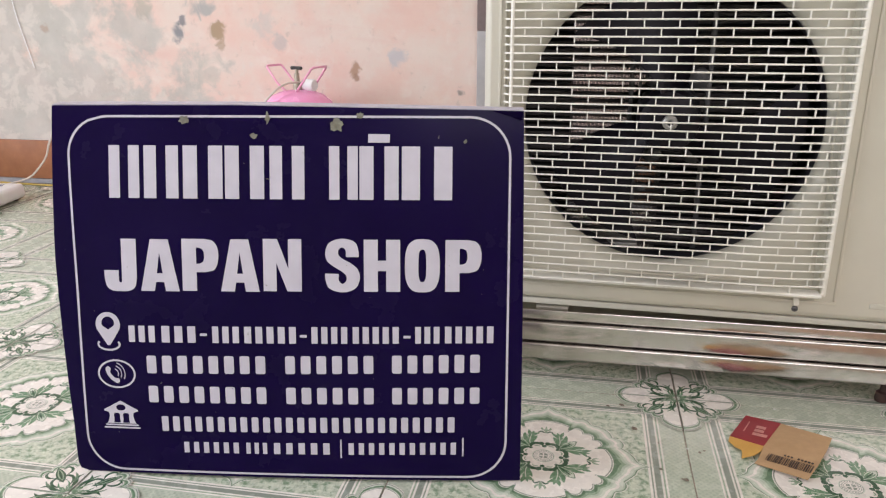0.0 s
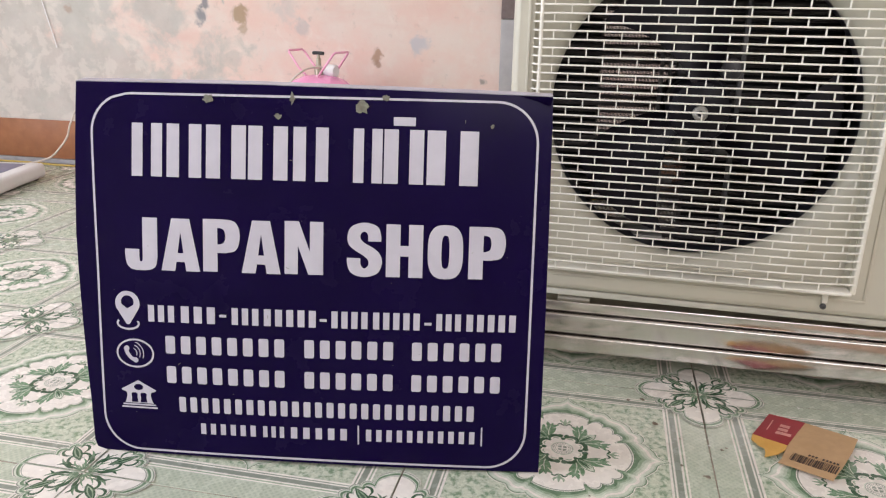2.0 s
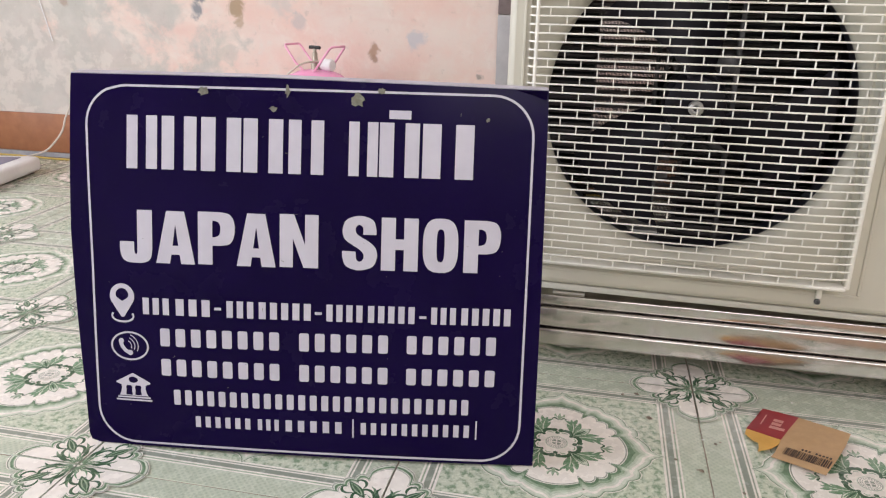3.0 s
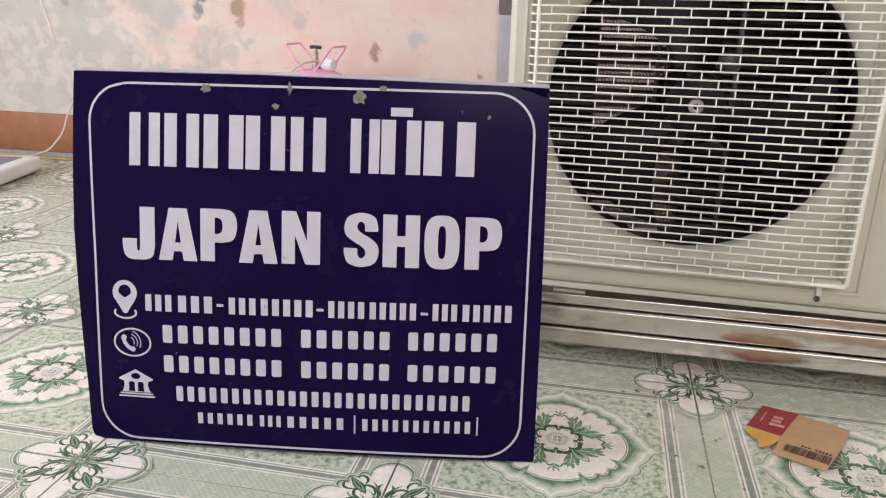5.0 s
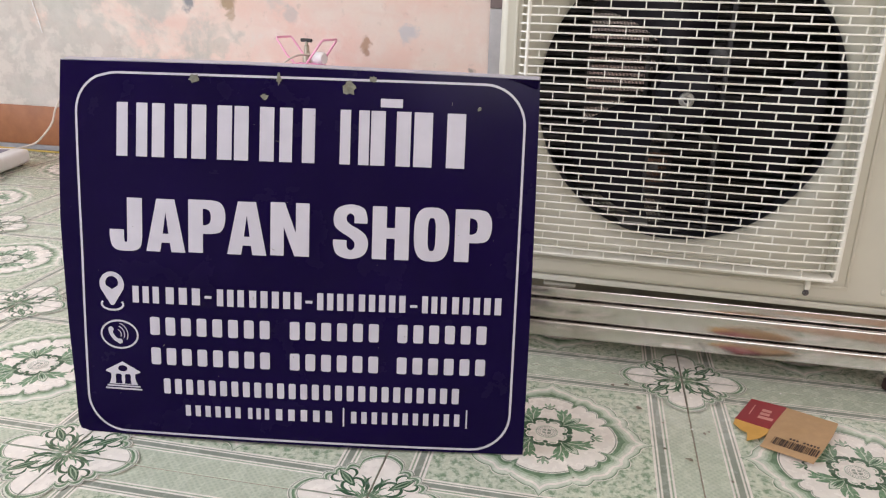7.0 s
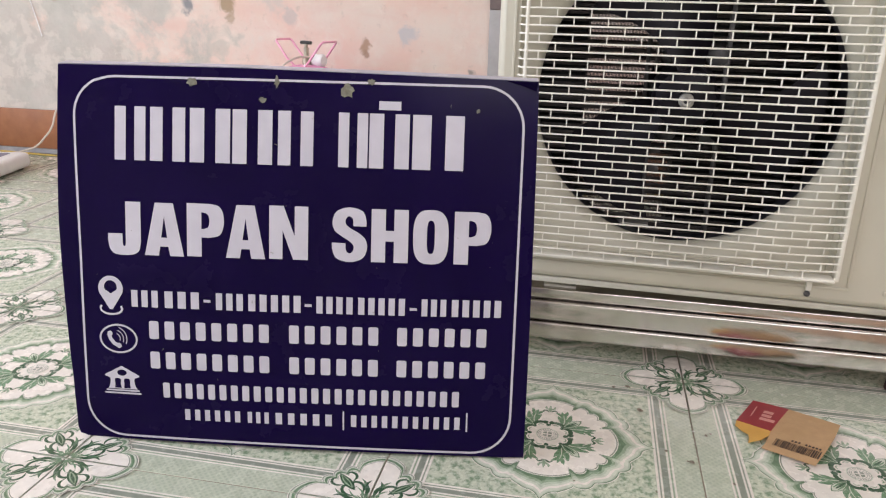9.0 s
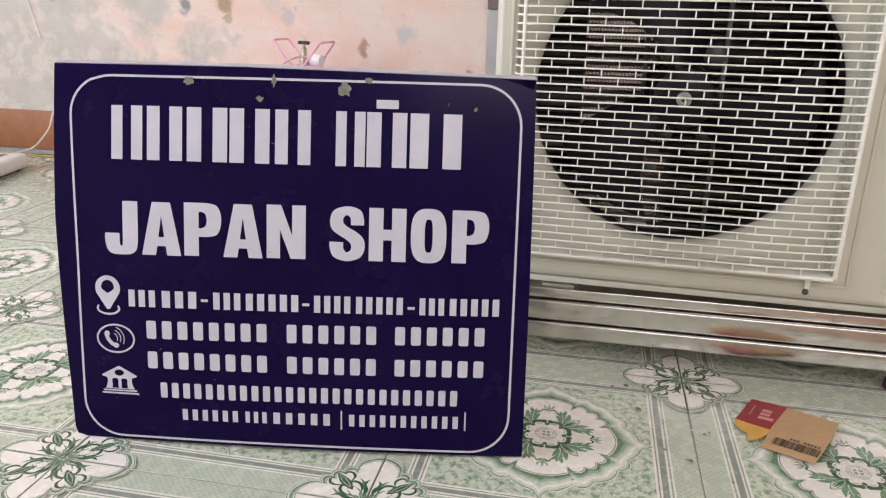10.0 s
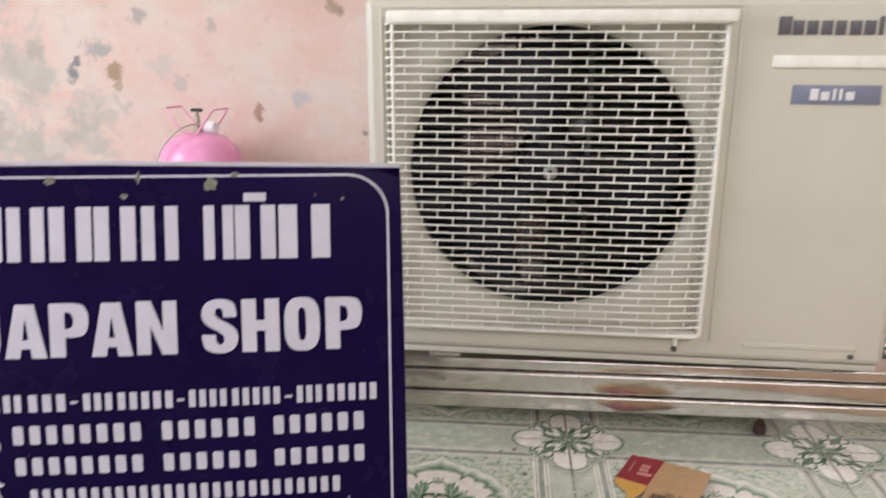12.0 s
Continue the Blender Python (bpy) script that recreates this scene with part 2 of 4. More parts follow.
        d = math_("ADD", d, math_("MULTIPLY", math_("SUBTRACT", wob.outputs[0], 0.5), r * 3.4))
        col = mixc(mr(d, r * 0.35, r * 1.15, k, 0.0), col, c)
    l.new(col, b.inputs["Base Color"])
    bp = n.new("ShaderNodeBump")
    bp.inputs["Distance"].default_value = 0.003
    l.new(math_("ADD", node_noise(60, 6).outputs[0], math_("MULTIPLY", under, 1.5)), bp.inputs["Height"])
    l.new(bp.outputs[0], b.inputs["Normal"])
    return m


M["worn_wall"] = worn_wall()


# ---- mesh helpers ----
def mesh_object(name, bm, mats, parent=None, smooth=None):
    me = bpy.data.meshes.new(name)
    bm.to_mesh(me)
    bm.free()
    for m in mats if isinstance(mats, (list, tuple)) else [mats]:
        me.materials.append(m)
    if smooth is not None:
        me.shade_smooth()
        me.set_sharp_from_angle(angle=radians(smooth))
    ob = new(name, me)
    ob.parent = parent
    return ob


def part(name, bm, mat, parent, label="", smooth=35):
    return tagged(mesh_object(name, bm, mat, parent, smooth), label)


def thing(name, label, category, at=(0, 0, 0), turn=0.0, group="", kind=""):
    ob = new(name)
    ob.empty_display_size = 0.05
    ob.matrix_basis = pose(*at, 0, 0, turn)
    return tagged(ob, label, category, group, kind)


def box(bm, x0, x1, y0, y1, z0, z1, bevel=0.0, seg=2):
    r = bmesh.ops.create_cube(bm, size=1.0)
    vs = r["verts"]
    for v in vs:
        v.co = Vector((x0 + (v.co.x + 0.5) * (x1 - x0), y0 + (v.co.y + 0.5) * (y1 - y0), z0 + (v.co.z + 0.5) * (z1 - z0)))
    if bevel:
        es = list({e for v in vs for e in v.link_edges})
        bmesh.ops.bevel(bm, geom=es, offset=bevel, segments=seg, affect="EDGES", profile=0.5)
    return bm


def a_box(*a, **k):
    return box(bmesh.new(), *a, **k)


def lathe(bm, profile, n=32, axis="Z", at=(0, 0, 0)):
    """Turn (radius, height) pairs round an axis; radius 0 closes the end."""
    at = Vector(at)

    def place(r, h, a):
        c, s = r * math.cos(a), r * math.sin(a)
        return at + (Vector((c, s, h)) if axis == "Z" else Vector((c, h, s)) if axis == "Y" else Vector((h, c, s)))
    rings = []
    for r, h in profile:
        if r < 1e-6:
            rings.append([bm.verts.new(place(0, h, 0))])
        else:
            rings.append([bm.verts.new(place(r, h, 2 * math.pi * i / n)) for i in range(n)])
    for a, b in zip(rings, rings[1:]):
        for i in range(n):
            j = (i + 1) % n
            if len(a) == 1 and len(b) > 1:
                bm.faces.new((a[0], b[i], b[j]))
            elif len(b) == 1 and len(a) > 1:
                bm.faces.new((a[i], a[j], b[0]))
            elif len(a) > 1:
                bm.faces.new((a[i], a[j], b[j], b[i]))
    bmesh.ops.recalc_face_normals(bm, faces=bm.faces)
    return bm


def tube(bm, points, r, n=8, close=False):
    """A round tube along points."""
    pts = [Vector(p) for p in points]
    rings, up = [], Vector((0.13, 0.21, 1)).normalized()
    for i, p in enumerate(pts):
        a = pts[(i - 1) % len(pts)] if (i or close) else p
        b = pts[(i + 1) % len(pts)] if (i < len(pts) - 1 or close) else p
        d = (b - a).normalized()
        s = d.cross(up)
        if s.length < 0.05:
            s = d.cross(Vector((1, 0, 0)))
        s.normalize()
        w = s.cross(d)
        rings.append([bm.verts.new(p + r * (math.cos(2 * math.pi * k / n) * s + math.sin(2 * math.pi * k / n) * w)) for k in range(n)])
    pairs = list(zip(rings, rings[1:])) + ([(rings[-1], rings[0])] if close else [])
    for a, b in pairs:
        for k in range(n):
            bm.faces.new((a[k], a[(k + 1) % n], b[(k + 1) % n], b[k]))
    if not close:
        bm.faces.new(rings[0])
        bm.faces.new(rings[-1])
    bmesh.ops.recalc_face_normals(bm, faces=bm.faces)
    return bm


def spline(points, steps=10):
    """Points along a smooth curve through the given ones."""
    p = [Vector(q) for q in points]
    p = [2 * p[0] - p[1]] + p + [2 * p[-1] - p[-2]]
    res = []
    for i in range(1, len(p) - 2):
        for k in range(steps):
            t = k / steps
            a, b, c, d = p[i - 1], p[i], p[i + 1], p[i + 2]
            res.append(0.5 * ((2 * b) + (c - a) * t + (2 * a - 5 * b + 4 * c - d) * t * t + (3 * b - a - 3 * c + d) * t ** 3))
    return res + [p[-2]]


# ---- the room ----
X0, X1, Y0, Y1, TOP = -3.2, 2.4, -3.2, 1.22, 3.0


def wall(name, boxes, mat, label):
    bm = bmesh.new()
    for b in boxes:
        box(bm, *b)
    return tagged(mesh_object(name, bm, mat), label, "wall", kind="structure")


wall("wall_back", [(X0 - 0.2, X1 + 0.2, Y1, Y1 + 0.2, 0, TOP)], M["worn_wall"], "old wall with worn pink limewash over grey-green paint")
wall("wall_left", [(X0 - 0.2, X0, Y0, -2.05, 0, TOP), (X0 - 0.2, X0, -0.25, Y1, 0, TOP), (X0 - 0.2, X0, -2.05, -0.25, 2.4, TOP)], M["plaster"], "plastered wall with an open doorway to daylight")
wall("wall_front", [(X0 - 0.2, 0.0, Y0 - 0.2, Y0, 0, TOP), (2.3, X1 + 0.2, Y0 - 0.2, Y0, 0, TOP), (0.0, 2.3, Y0 - 0.2, Y0, 2.85, TOP), (0.0, 2.3, Y0 - 0.2, Y0, 0, 1.55)], M["plaster"], "plastered wall with a wide open window")
wall("wall_right", [(X1, X1 + 0.2, Y0, Y1, 0, TOP)], M["plaster"], "plain plastered side wall")
tagged(mesh_object("ceiling", a_box(X0 - 0.2, X1 + 0.2, Y0 - 0.2, Y1 + 0.2, TOP, TOP + 0.15), M["ceiling"]), "plain painted ceiling", "ceiling", kind="structure")
floor = tagged(mesh_object("floor", a_box(X0 - 0.2, X1 + 0.2, Y0 - 0.2, Y1 + 0.2, -0.15, -0.0025), M["grout"]), "floor of patterned green ceramic tiles with dark grout joints", "floor", kind="structure")
ground = tagged(mesh_object("ground", a_box(-60, 60, -60, 60, -0.35, -0.16), M["plaster"]), "pale paved ground outside", "ground", kind="structure")

# skirting tiles along the back wall
skirting = thing("baseboard", "glazed brown skirting tiles along the wall", "baseboard", kind="structure")
# plain grey strip between the floor and the skirting tiles
part("bedding", a_box(X0, X1, Y1 - 0.012, Y1 - 0.001, 0, 0.016), M["skirting_strip"], skirting, "grey strip below the skirting tiles")
x = X0
while x < X1 - 0.01:
    e = min(x + 0.4, X1)
    part("tile", a_box(x + 0.001, e - 0.001, Y1 - 0.011, Y1 - 0.001, 0.017, 0.155, bevel=0.003), M["skirting"], skirting)
    x += 0.4

post = thing("trim", "grey painted post against the wall with a brown upper part", "trim", kind="structure")
part("lower_part", a_box(-0.500, -0.40, Y1 - 0.03, Y1 - 0.001, 0, 0.53, bevel=0.002), M["post"], post)
part("upper_part", a_box(-0.500, -0.40, Y1 - 0.031, Y1 - 0.001, 0.531, 2.2, bevel=0.002), M["post_brown"], post, "brown stained upper part")


# ---- shop sign ----
SW, SH, LEAN_BACK = 0.600, 0.4875, 10.4
sign = thing("shop_sign", "navy sheet-metal shop sign with white lettering, leaning on the floor", "sign", (-0.819, -0.349, 0.0), 8.06)


def on_sign(u, v, proud=0.0):
    """A place on the slightly bulging sheet, u metres along and v metres up it, in the sign's own space."""
    a, b = min(1, max(0, u / SW)), min(1, max(0, v / SH))
    bulge = 0.010 * 4 * a * (1 - a) + (0.014 * (1 - a) + 0.006 * a) * 4 * b * (1 - b) + proud
    t = radians(LEAN_BACK)
    return Vector((u, v * math.sin(t) - bulge * math.cos(t), v * math.cos(t) + bulge * math.sin(t) + 0.001))


def sheet_outline(u, v):
    """The sheet's true edges: bowed on one side, a drooping top corner on the other, a worn round lower corner."""
    r = 0.012
    a, b = u / SW, v / SH
    u += (1 - a) * (0.001 - 0.008 * min(1.0, max(0.0, (b - 0.15) / 0.45))) - a * (0.0022 + 0.0035 * b * b)
    v -= 0.0058 * max(0.0, (a - 0.40) / 0.60) * b ** 5
    if u < r and v < r:
        d = Vector((u - r, v - r))
        if d.length > r:
            d = d * (r / d.length)
            return r + d.x, r + d.y
    return u, v


bm = bmesh.new()
N = 40
rows = [[bm.verts.new(on_sign(*sheet_outline(SW * i / N, SH * j / N))) for i in range(N + 1)] for j in range(N + 1)]
for j in range(N):
    for i in range(N):
        bm.faces.new((rows[j][i], rows[j][i + 1], rows[j + 1][i + 1], rows[j + 1][i]))
part("face_sheet", bm, M["navy"], sign, "glossy navy face with chips along the top", smooth=30)


def fold(name, ends, depth, mat, label, rise=0.0):
    """A folded-back rim along one side of the sheet."""
    bm = bmesh.new()
    ring = []
    for k in range(31):
        u = ends[0][0] + (ends[1][0] - ends[0][0]) * k / 30
        v = ends[0][1] + (ends[1][1] - ends[0][1]) * k / 30
        p, q = sheet_outline(u, v), sheet_outline(u + ends[2][0], v + ends[2][1])
        ring.append([bm.verts.new(on_sign(*p, -0.0002)), bm.verts.new(on_sign(p[0], p[1] + rise, -depth)), bm.verts.new(on_sign(q[0], q[1] + rise, -depth)), bm.verts.new(on_sign(*q, -0.0010))])
    for a, b in zip(ring, ring[1:]):
        for q in range(4):
            bm.faces.new((a[q], a[(q + 1) % 4], b[(q + 1) % 4], b[q]))
    bmesh.ops.recalc_face_normals(bm, faces=bm.faces)
    part(name, bm, mat, sign, label)


fold("top_fold", ((0, SH + 0.0012), (SW, SH + 0.0012), (0, -0.0012)), 0.022, M["sign_edge"], "bare pale folded top rim", 0.0050)
fold("bottom_fold", ((0.012, 0.0), (SW, 0.0), (0, 0.0012)), 0.018, M["navy"], "")
fold("side_fold", ((0.0, 0.012), (0.0, SH), (0.0012, 0)), 0.018, M["navy"], "")
fold("side_fold", ((SW, 0.0), (SW, SH), (-0.0012, 0)), 0.018, M["navy"], "")
bm = bmesh.new()
rows = [[bm.verts.new(on_sign(*sheet_outline(0.001 + (SW - 0.002) * i / 12, 0.001 + (SH - 0.002) * j / 12), -0.0165)) for i in range(13)] for j in range(13)]
for j in range(12):
    for i in range(12):
        bm.faces.new((rows[j][i], rows[j + 1][i], rows[j + 1][i + 1], rows[j][i + 1]))
part("back_sheet", bm, M["sign_edge"], sign, "bare metal back")
# flap of sheet bent up at the top corner
bm = bmesh.new()
f = [on_sign(*sheet_outline(SW - 0.042, SH - 0.0005), 0.0006), on_sign(*sheet_outline(SW - 0.001, SH - 0.001), 0.001), on_sign(*sheet_outline(SW - 0.003, SH - 0.012), 0.0050), on_sign(*sheet_outline(SW - 0.017, SH - 0.0065), 0.0034)]
vs = [bm.verts.new(p) for p in f]
bm.faces.new((vs[0], vs[3], vs[2], vs[1]))
bmesh.ops.solidify(bm, geom=bm.faces[:], thickness=0.0006)
part("bent_flap", bm, M["navy"], sign, "bent corner of the sheet")
# the prop that keeps it upright from behind
bm = bmesh.new()
p0, p1 = on_sign(SW / 2, 0.36, -0.02), Vector((SW / 2, 0.20, 0.006))
tube(bm, [p0, p1], 0.006)
tube(bm, [p1 + Vector((-0.09, 0, 0)), p1 + Vector((0.09, 0, 0))], 0.006)
part("prop", bm, M["sign_edge"], sign, "thin steel prop behind")


def flat_shape(bm, pts, proud=0.0006):
    """A printed polygon (convex, or star-shaped about its middle) on the sheet."""
    vs = [bm.verts.new(on_sign(u, v, proud)) for u, v in pts]
    c = bm.verts.new(on_sign(sum(p[0] for p in pts) / len(pts), sum(p[1] for p in pts) / len(pts), proud))
    for a, b in zip(vs, vs[1:] + vs[:1]):
        bm.faces.new((c, a, b))


def ribbon(bm, pts, width, close=False, proud=0.0006):
    """A printed line on the sheet."""
    n = len(pts)
    ring = []
    for i, (u, v) in enumerate(pts):
        a = pts[i - 1] if (i or close) else pts[i]
        b = pts[(i + 1) % n] if (i < n - 1 or close) else pts[i]
        d = Vector((b[0] - a[0], b[1] - a[1])).normalized() * (width / 2)
        ring.append((bm.verts.new(on_sign(u - d.y, v + d.x, proud)), bm.verts.new(on_sign(u + d.y, v - d.x, proud))))
    for a, b in list(zip(ring, ring[1:])) + ([(ring[-1], ring[0])] if close else []):
        bm.faces.new((a[0], a[1], b[1], b[0]))


def arc(cx, cy, r, a0, a1, n=10, ry=None):
    return [(cx + r * math.cos(radians(a0 + (a1 - a0) * k / n)), cy + (ry or r) * math.sin(radians(a0 + (a1 - a0) * k / n))) for k in range(n + 1)]


# border line with round corners
bl, brr, bb, bt, R = 0.018, 0.578, 0.005, 0.4738, 0.050
path = []
for cx, cy, a in ((brr - R, bt - R, 0), (bl + R, bt - R, 90), (bl + R, bb + R, 180), (brr - R, bb + R, 270)):
    path += arc(cx, cy, R, a, a + 90)
fine = []
for a, b in zip(path, path[1:] + path[:1]):
    k = max(1, int(math.dist(a, b) / 0.02))
    fine += [(a[0] + (b[0] - a[0]) * q / k, a[1] + (b[1] - a[1]) * q / k) for q in range(k)]
bm = bmesh.new()
fine = [(u + (-0.004 * max(0.0, (v - 0.25) / 0.22) + 0.0035 * math.sin(math.pi * min(1.0, v / 0.45)) if u < 0.05 else 0.0), v) for u, v in fine]
ribbon(bm, fine, 0.0029, True)
part("border_line", bm, M["sign_white"], sign, "thin white border line with round corners")


def rounded(points, steps=7):
    """A smooth run through points of the letter's own square."""
    return [(p.x, p.y) for p in spline([(a, b, 0) for a, b in points], steps)]


def oval(cx, cy, rx, ry, power, n=40):
    """A squarish oval, as in heavy condensed type."""
    pts = []
    for k in range(n):
        c, q = math.cos(2 * math.pi * k / n), math.sin(2 * math.pi * k / n)
        pts.append((cx + rx * math.copysign(abs(c) ** (2 / power), c), cy + ry * math.copysign(abs(q) ** (2 / power), q)))
    return pts


P_BOWL = [(0, 0), (0, 1), (0.62, 1)] + rounded([(0.64, 1.0), (0.88, 0.955), (1.0, 0.80), (1.0, 0.58), (0.89, 0.415), (0.64, 0.365)])[1:] + [(0.40, 0.365), (0.40, 0)]
P_EYE = [(0.40, 0.525), (0.40, 0.835)] + rounded([(0.47, 0.835), (0.575, 0.80), (0.615, 0.72), (0.615, 0.635), (0.575, 0.56), (0.47, 0.525)])
GLYPHS = {
    "J": [[(0.54, 1), (1, 1)] + rounded([(1, 0.26), (0.94, 0.09), (0.77, 0.015), (0.50, 0.0), (0.22, 0.015), (0.06, 0.10), (0.0, 0.27), (0.0, 0.40)]) + [(0.44, 0.40)] + rounded([(0.44, 0.27), (0.455, 0.19), (0.495, 0.165), (0.53, 0.19), (0.54, 0.27)])],
    "A": [[(0, 0), (0.27, 1), (0.73, 1), (1, 0), (0.645, 0), (0.605, 0.175), (0.395, 0.175), (0.355, 0)], [(0.425, 0.345), (0.5, 0.75), (0.575, 0.345)]],
    "P": [P_BOWL, P_EYE],
    "N": [[(0, 0), (0, 1), (0.37, 1), (0.655, 0.44), (0.655, 1), (1, 1), (1, 0), (0.62, 0), (0.345, 0.54), (0.345, 0)]],
    "S": [rounded([(0.97, 0.66), (0.965, 0.77), (0.86, 0.935), (0.50, 1.0), (0.13, 0.925), (0.01, 0.745), (0.06, 0.585), (0.24, 0.485), (0.47, 0.395), (0.60, 0.315), (0.605, 0.215), (0.50, 0.160), (0.40, 0.215), (0.385, 0.345)])
          + rounded([(0.0, 0.35), (0.01, 0.225), (0.13, 0.065), (0.50, 0.0), (0.87, 0.075), (1.0, 0.265), (0.94, 0.43), (0.75, 0.54), (0.51, 0.625), (0.39, 0.70), (0.39, 0.79), (0.485, 0.838), (0.59, 0.785), (0.60, 0.66)])],
    "H": [[(0, 0), (0, 1), (0.385, 1), (0.385, 0.60), (0.615, 0.60), (0.615, 1), (1, 1), (1, 0), (0.615, 0), (0.615, 0.40), (0.385, 0.40), (0.385, 0)]],
    "O": [oval(0.5, 0.5, 0.5, 0.5, 2.9), oval(0.5, 0.5, 0.112, 0.305, 3.2)],
}


def cut_out(bm, loops, proud=0.0006):
    """A flat print with holes: the first loop bounds it, the others are cut out of it."""
    edges = []
    for pts in loops:
        vs = [bm.verts.new(on_sign(u, v, proud)) for u, v in pts]
        edges += [bm.edges.new((a, b)) for a, b in zip(vs, vs[1:] + vs[:1])]
    made = bmesh.ops.triangle_fill(bm, use_beauty=True, use_dissolve=False, edges=edges)
    for f in made["geom"]:
        if isinstance(f, bmesh.types.BMFace):
            f.normal_update()
            if f.normal.y > 0:
                f.normal_flip()


def letter(ch, u0, u1, v0, v1):
    """One heavy condensed printed letter, fitted to its box."""
    bm = bmesh.new()
    cut_out(bm, [[(u0 + a * (u1 - u0), v0 + b * (v1 - v0)) for a, b in loop] for loop in GLYPHS[ch]])
    part("letter", bm, M["sign_white"], sign, smooth=None)


for ch, u0, u1, v0, v1 in (("J", 59, 102, 251, 319), ("A", 107, 158, 252, 319), ("P", 162, 209, 253, 320), ("A", 212, 262, 253, 320), ("N", 267, 316, 254, 321),
                           ("S", 346, 390, 253.5, 322), ("H", 395, 441, 254.5, 321), ("O", 447, 491, 254, 322), ("P", 498, 543, 255, 321)):
    letter(ch, u0 / 1000, u1 / 1000, v0 / 1000, v1 / 1000)


def bar(u0, u1, v0, v1, name="text_bar", r=0.0):
    bm = bmesh.new()
    if r:
        pts = arc(u1 - r, v1 - r, r, 0, 90, 4) + arc(u0 + r, v1 - r, r, 90, 180, 4) + arc(u0 + r, v0 + r, r, 180, 270, 4) + arc(u1 - r, v0 + r, r, 270, 360, 4)
    else:
        pts = [(u1, v0), (u1, v1), (u0, v1), (u0, v0)]
    flat_shape(bm, pts)
    part(name, bm, M["sign_white"], sign)


def bars(u0, u1, count, low, high, fill=0.8, r=0.0):
    """A run of plain bars in place of the characters of a word; low and high are heights at the sheet's two sides."""
    pitch = (u1 - u0) / (count - 1 + fill)
    for k in range(count):
        a = u0 + k * pitch
        s = (a - 0.1) / 0.45
        bar(a, a + pitch * fill, low[0] + (low[1] - low[0]) * s, high[0] + (high[1] - high[0]) * s, r=r)


# the name in the top line: plain upright bars, two to a character
for u0, u1 in ((69, 109), (115, 160), (166, 217), (220, 270), (277, 321), (352, 388), (390, 439), (443, 506)):
    w = (u1 - u0) / 1000
    bar(u0 / 1000, u0 / 1000 + w * 0.36, 0.371, 0.4375)
    bar(u1 / 1000 - w * 0.36, u1 / 1000, 0.371, 0.4375)
bar(0.401, 0.428, 0.442, 0.4525)
# the address line
for u0, u1, n in ((87, 122, 3), (131, 176, 3), (198, 233, 3), (240, 307, 5), (327, 373, 4), (380, 439, 5), (460, 491, 3), (498, 560, 5)):
    bars(u0 / 1000, u1 / 1000, n, (0.184, 0.188), (0.206, 0.210), 0.62)
for u in (0.182, 0.312, 0.445):
    bar(u, u + 0.009, 0.194, 0.1975)
# the two telephone lines and the account line
for low, high in (((0.142, 0.149), (0.166, 0.173)), ((0.102, 0.107), (0.125, 0.129))):
    for u0, u1, n in ((109, 266, 4), (292, 406, 3), (430, 543, 3)):
        bars(u0 / 1000, u1 / 1000, n * 2, low, high, 0.62, r=0.0025)
bars(0.124, 0.511, 26, (0.062, 0.068), (0.083, 0.089), 0.60, r=0.002)
# the last line
for u0, u1, n in ((152, 226, 6), (236, 264, 3), (273, 347, 5), (372, 513, 11)):
    bars(u0 / 1000, u1 / 1000, n, (0.032, 0.037), (0.047, 0.054), 0.52)
bar(0.361, 0.363, 0.030, 0.056)
bar(0.521, 0.523, 0.034, 0.060)
# map pin
bm = bmesh.new()
ring_o = arc(0.0595, 0.2065, 0.0165, -25, 205, 20) + [(0.0575, 0.179), (0.0615, 0.179)]
ring_i = arc(0.0595, 0.2085, 0.0085, -25, 205, 20) + [(0.0590, 0.200), (0.0600, 0.200)]
vo, vi = [bm.verts.new(on_sign(*p, 0.0006)) for p in ring_o], [bm.verts.new(on_sign(*p, 0.0006)) for p in ring_i]
for i in range(len(vo)):
    j = (i + 1) % len(vo)
    bm.faces.new((vi[i], vo[i], vo[j], vi[j]))
ribbon(bm, arc(0.0595, 0.180, 0.0145, 150, 390, 16, 0.0075), 0.0026)
part("map_pin_mark", bm, M["sign_white"], sign)
# telephone mark in a ring
bm = bmesh.new()
ribbon(bm, arc(0.0672, 0.1400, 0.0245, 0, 351, 39, 0.0185), 0.0024, True)
ribbon(bm, [(0.0545, 0.1465), (0.0565, 0.1395), (0.0612, 0.1335), (0.0675, 0.1300)], 0.0052)
flat_shape(bm, arc(0.0560, 0.1465, 0.0036, 0, 330, 9))
flat_shape(bm, arc(0.0675, 0.1308, 0.0036, 0, 330, 9))
for r in (0.007, 0.0115, 0.016):
    ribbon(bm, arc(0.0625, 0.1400, r, -25, 70, 8), 0.0012)
part("telephone_mark", bm, M["sign_white"], sign)
# bank mark
def bank(x, y):
    return 0.069 + x * 0.00027, 0.0645 + y * 0.00027


